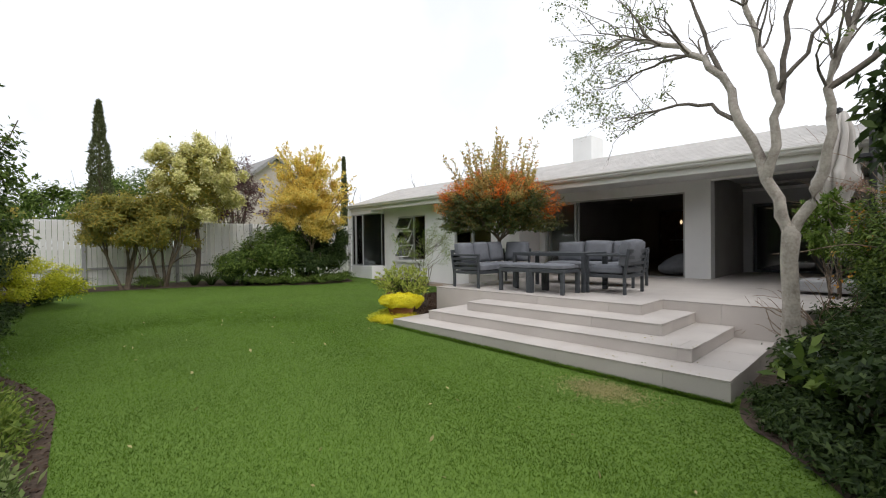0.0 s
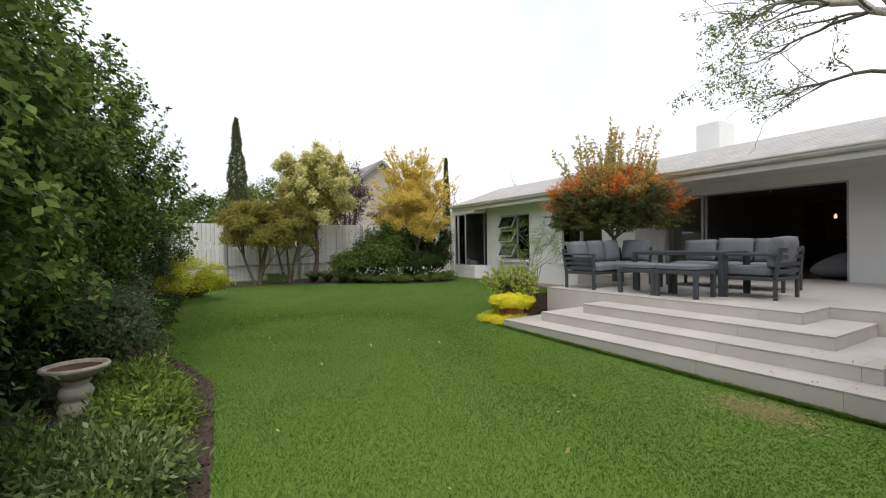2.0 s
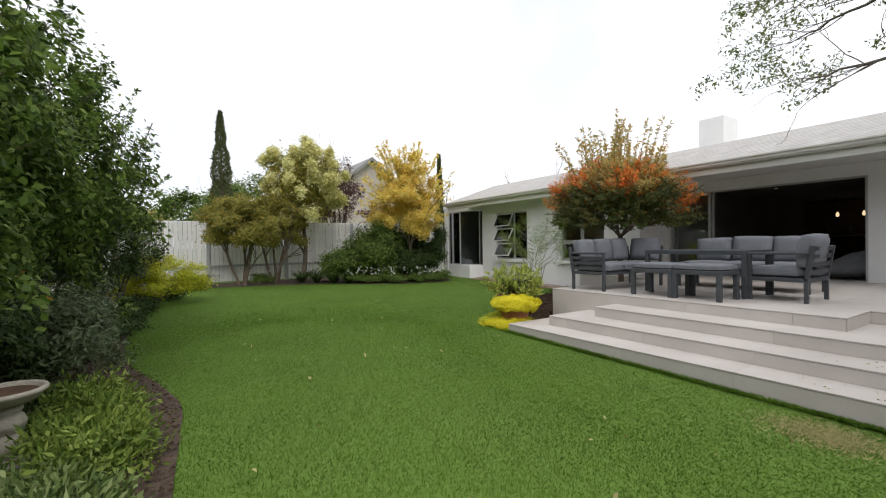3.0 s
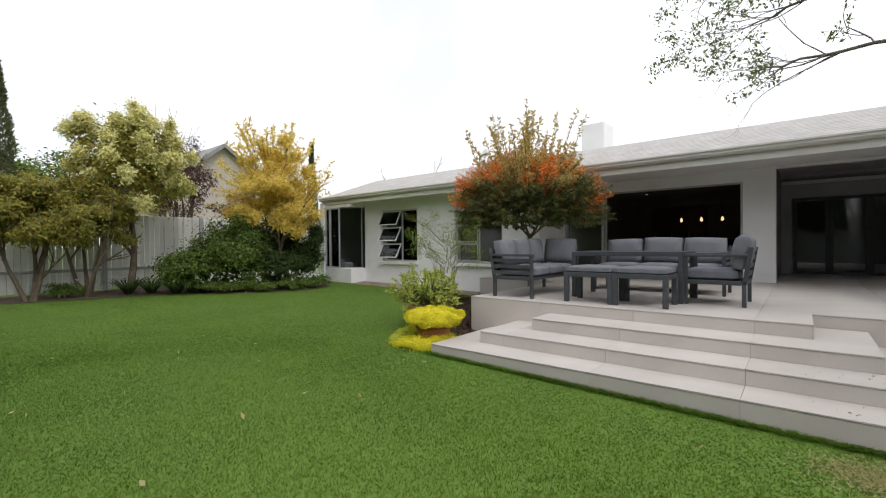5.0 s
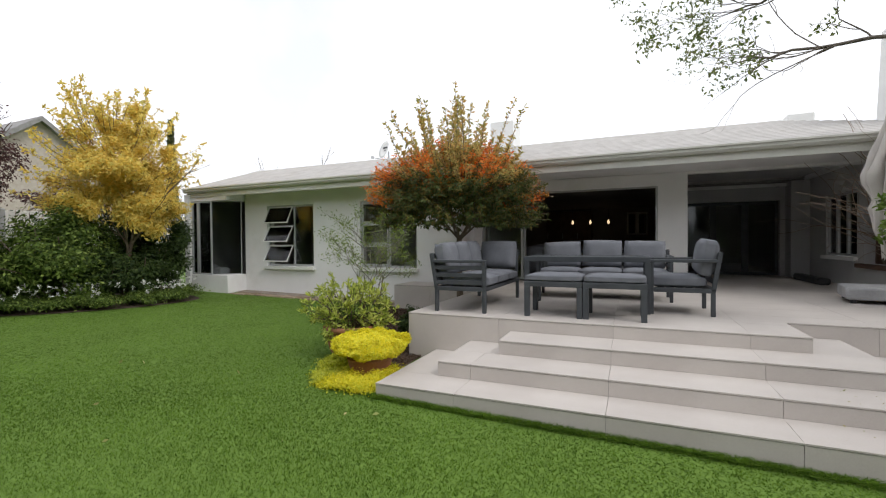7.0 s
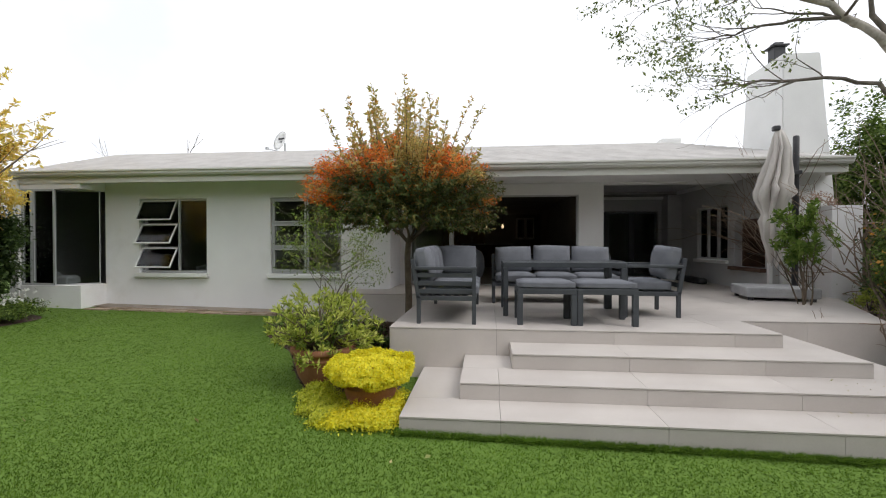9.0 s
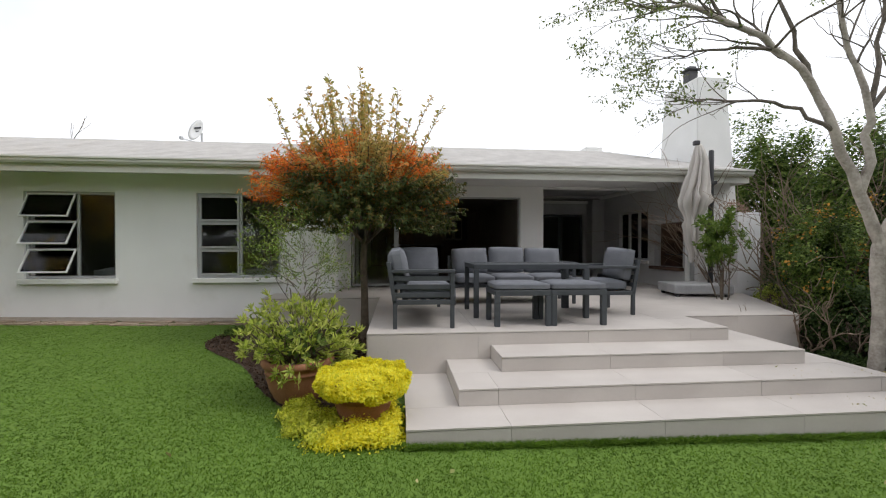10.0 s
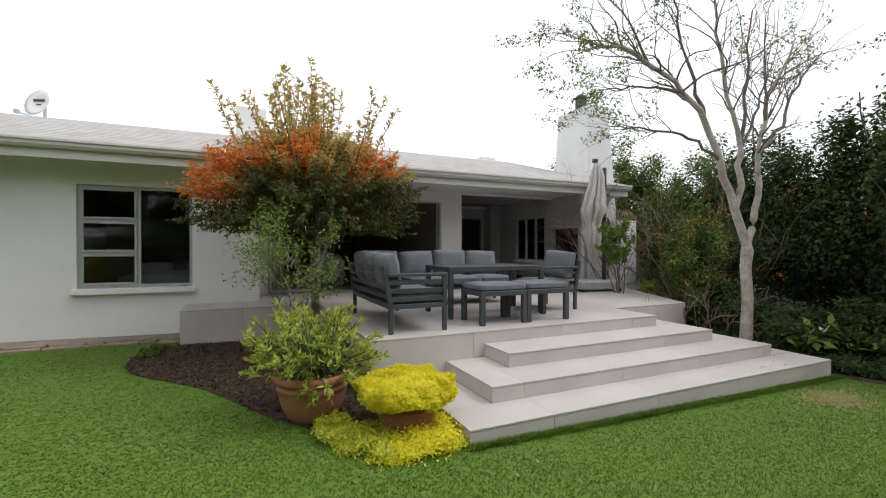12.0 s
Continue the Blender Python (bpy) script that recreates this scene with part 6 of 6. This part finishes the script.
def mulch(ring, x0, x1, y0, y1, n, size):
    """Loose bark chips over a bed."""
    x, y = rng.uniform(x0, x1, n), rng.uniform(y0, y1, n)
    ok = inside(x, y, ring)
    x, y = x[ok], y[ok]
    q = np.stack([x, y, 0.042 + 0.018 * np.clip(y, -6, 18) + rng.uniform(0, 0.012, len(x))], 1)
    ob = part("mulch", leaves("mulch", q, size, L_MULCH, 0.5, 0.0, np.tile([[0.0, 0.0, 0.6]], (len(q), 1)), 0.6), L_MULCH)
    tagged(ob, "dark brown bark chips covering the bed", "mulch", kind="stuff")


mulch(BEDS[2], 5.0, 8.8, 6.1, 8.7, 44000, 0.026)
mulch(BEDS[0], -0.8, 0.2, 1.5, 8.5, 9000, 0.026)
tuft = plant("weed_tuft", "small green tuft growing in the mulch", "plant", 8.3, 8.45)
p, o = clumps(900, (0, 0, 0.04), (0.28, 0.1, 0.07), 16, 0.25, 0.2, -0.1)
part("foliage", leaves("foliage", p, 0.045, L_HEDGE, 0.31, 0.8, o), L_HEDGE, tuft)
grass("grass", 3000000, 0.016, "short mown bright green lawn grass")
grass("dry_grass", 4200, 0.02, "worn straw-coloured patch in the lawn", L_STRAW, (3.97, 1.98, 0.13, 0.19))
grass("edge_grass", 6500, 0.062, "longer grass along the bottom step", None, None, (4.36, 4.434, 1.0, 5.95))
fallen = thing("fallen_leaves", "few dry brown leaves scattered over lawn and steps", "leaves", pose(0, 0, 0))
fallen["kind"] = "stuff"
q = np.stack([rng.uniform(0.3, 4.3, 45), rng.uniform(0.5, 9.0, 45), np.zeros(45)], 1)
q[:, 2] = 0.065 + 0.018 * q[:, 1]
part("leaf", leaves("leaf", q, 0.05, L_STRAW, 0.5, 0.0), L_STRAW, fallen)
q = np.stack([rng.uniform(4.5, 5.2, 60), rng.uniform(1.2, 2.6, 60), np.full(60, S1 + 0.006)], 1)
q[:, 2] = np.where(q[:, 0] > 4.85, np.where(q[:, 1] > 1.46, S2, S1), S1) + 0.005
part("leaf", leaves("leaf", q, 0.022, L_STRAW, 0.5, 0.0), L_STRAW, fallen)

# ---- flagstones along the wall ----
strip = bmesh.new()
pv = [strip.verts.new((x, y, gz(x, y) + d)) for x, y, d in ((9.33, 8.22, 0.025), (9.698, 8.22, 0.03), (9.698, 13.24, 0.03), (9.33, 13.24, 0.025))]
strip.faces.new(pv)
bmesh.ops.solidify(strip, geom=strip.faces[:], thickness=0.1)
path_strip = structure("pavement", strip, M_SCREED, "worn cement strip and brown flagstones along the wall", "pavement")
rnd = random.Random(3)
y = 8.25
while y < 13.1:
    w = rnd.uniform(0.2, 0.55)
    for a, b in ((9.0 + rnd.uniform(0, 0.09), 9.2 + rnd.uniform(-0.05, 0.03)), (9.215 + rnd.uniform(0, 0.02), 9.35 + rnd.uniform(-0.01, 0.06))):
        zt = gz(9, y) + 0.022 + rnd.uniform(0, 0.012)
        q = [(a + rnd.uniform(0, 0.05), y + rnd.uniform(0, 0.06)), ((a + b) / 2, y + rnd.uniform(-0.01, 0.03)), (b, y + rnd.uniform(0, 0.05)), (b - rnd.uniform(0, 0.03), y + w - rnd.uniform(0.01, 0.06)), ((a + b) / 2, y + w - rnd.uniform(0, 0.02)), (a + rnd.uniform(0, 0.06), y + w - rnd.uniform(0.01, 0.06))]
        part("flagstone", prism(q, zt - 0.06, zt), M_FLAG, path_strip)
    y += w

# ---- roof courses ----
def courses():
    v, f = [], []
    rnd = random.Random(12)
    rows = 15
    for i in range(rows):
        s0, s1 = i / rows, (i + 1) / rows
        xa, xb = EX - 0.06 + (RIDGE[0] - EX + 0.06) * s0, EX + (RIDGE[0] - EX) * min(1.0, s1 + 0.01)
        za, zb = 2.985 + (RIDGE[1] - 2.985) * s0, 3.0 + (RIDGE[1] - 3.0) * min(1.0, s1 + 0.01)
        ya, yb = EY0 + (1.35 - EY0) * s0, EY1 + (14.3 - EY1) * s0
        y = ya
        while y < yb:
            w = min(rnd.uniform(0.25, 0.42), yb - y)
            b = len(v)
            for yy in (y, y + w):
                v += [(xa, yy, za + 0.004), (xa, yy, za + 0.024), (xb, yy, zb + 0.01)]
            f += [(b, b + 3, b + 4, b + 1), (b + 1, b + 4, b + 5, b + 2)]
            y += w
    ob = part("shingles", raw_mesh("shingles", v, f, M_SHINGLE), M_SHINGLE, roof_main)
    tagged(ob, kind="stuff")


courses()

# ---- porcelain tiles ----
G = 0.0013
tile_cache = {}


def tile(parent, x0, x1, y0, y1, z0, z1):
    d = (round(x1 - x0, 3), round(y1 - y0, 3), round(z1 - z0, 3))
    if min(d) < 0.004:
        return
    if d not in tile_cache:
        tile_cache[d] = mesh_of("tile", box(-d[0] / 2, d[0] / 2, -d[1] / 2, d[1] / 2, -d[2] / 2, d[2] / 2), M_TILE)
    ob = part("tile", tile_cache[d], M_TILE, parent)
    ob.location = ((x0 + x1) / 2, (y0 + y1) / 2, (z0 + z1) / 2)


def cuts(a, b, marks):
    c = [a] + [m for m in marks if a + 0.05 < m < b - 0.05] + [b]
    return list(zip(c, c[1:]))


def clad(ob, x0, x1, y0, y1, z, zb, right_to=None, sides=True):
    """Tiles a step: treads, risers and both ends."""
    for a, b in cuts(y0, y1, JOINTS):
        tile(ob, x0 - 0.004, x1, a + G, b - G, z - 0.012, z)
        tile(ob, x0, x0 + 0.01, a + G, b - G, zb, z - 0.017)
    tile(ob, x0 + 0.012, 5.78, y1 - 0.01, y1, zb, z - 0.017)
    if right_to:
        for a, b in cuts(x0 + 0.01, right_to, (5.05, 5.64, 6.23)):
            tile(ob, a + G, b - G, y0, y0 + 0.01, zb, z - 0.017)


clad(step_1, 4.437, 4.85, 1.027, 5.895, S1, 0.0, 6.53)
tile(step_1, 4.852, 5.78, 5.462, 5.895, S1 - 0.012, S1)
for a, b in ((4.852, 5.64), (5.64, 6.53)):
    tile(step_1, a + G, b - G, 1.023, 1.46, S1 - 0.012, S1)
clad(step_2, 4.85, 5.3, 1.461, 5.46, S2, S1 + 0.001, 6.53)
tile(step_2, 5.302, 5.78, 4.997, 5.46, S2 - 0.012, S2)
for a, b in ((5.302, 5.9), (5.9, 6.53)):
    tile(step_2, a + G, b - G, 1.457, 1.906, S2 - 0.012, S2)
clad(step_3, 5.3, 5.784, 1.907, 4.995, S3, S2 + 0.001, 6.53)
tile(step_3, 5.786, 6.53, 1.903, 2.328, S3 - 0.012, S3)
# terrace faces
for a, b in cuts(2.34, 6.263, JOINTS):
    tile(terrace, 5.785, 5.795, a + G, b - G, 0.0, T - 0.017)
for a, b in cuts(5.795, 6.545, (6.2,)):
    tile(terrace, a + G, b - G, 2.33, 2.34, S1, T - 0.017)
for a, b in cuts(0.74, 2.33, (1.6,)):
    tile(terrace, 6.535, 6.545, a + G, b - G, 0.0, T - 0.017)
for a, b in cuts(5.795, 8.82, (6.4, 7.0, 7.6, 8.2)):
    tile(terrace, a + G, b - G, 6.263, 6.273, 0.0, T - 0.017)
for a, b in cuts(6.273, 8.21, (7.4,)):
    tile(terrace, 8.82, 8.83, a + G, b - G, 0.0, T - 0.017)
tile(terrace, 8.83, 9.7, 8.2, 8.21, 0.0, T - 0.017)
XR = [5.781 + 0.59 * k for k in range(15)]


def edge_y(x):
    return 0.74 - (x - 6.545) * (1.46 / 2.835)


for xa, xb in zip(XR, XR[1:]):
    for xs, xe in cuts(xa, xb, (6.535, 8.82, 9.62, 10.66)):
        if xs >= 13.55:
            continue
        xm = (xs + xe) / 2
        lo = 2.33 if xm < 6.535 else edge_y(xe) if xm < 9.4 else 0.152
        hi = 6.273 if xm < 8.82 else 8.21 if xm < 9.7 else 7.128 if xm < 10.66 else 2.798
        if xm < 6.535 or xm > 9.4:
            for a, b in cuts(lo, hi, JOINTS + [7.4]):
                tile(terrace, xs + G, xe - G, a + G, b - G, T - 0.012, T)
        else:
            spans = cuts(lo, hi, [j for j in [-0.76] + JOINTS + [7.4] if j > edge_y(xs) + 0.05])
            for a, b in spans[1:]:
                tile(terrace, xs + G, xe - G, a + G, b - G, T - 0.012, T)
            b = spans[0][1]
            part("tile", prism([(xs + G, edge_y(xs)), (xe - G, edge_y(xe)), (xe - G, b - G), (xs + G, b - G)], T - 0.012, T), M_TILE, terrace)
structure("floor_patio", boxes((10.7, 13.6, 0.15, 2.8, 0.5, T - 0.012)), M_GROUT, "mortar bed under the patio tiles", "floor")
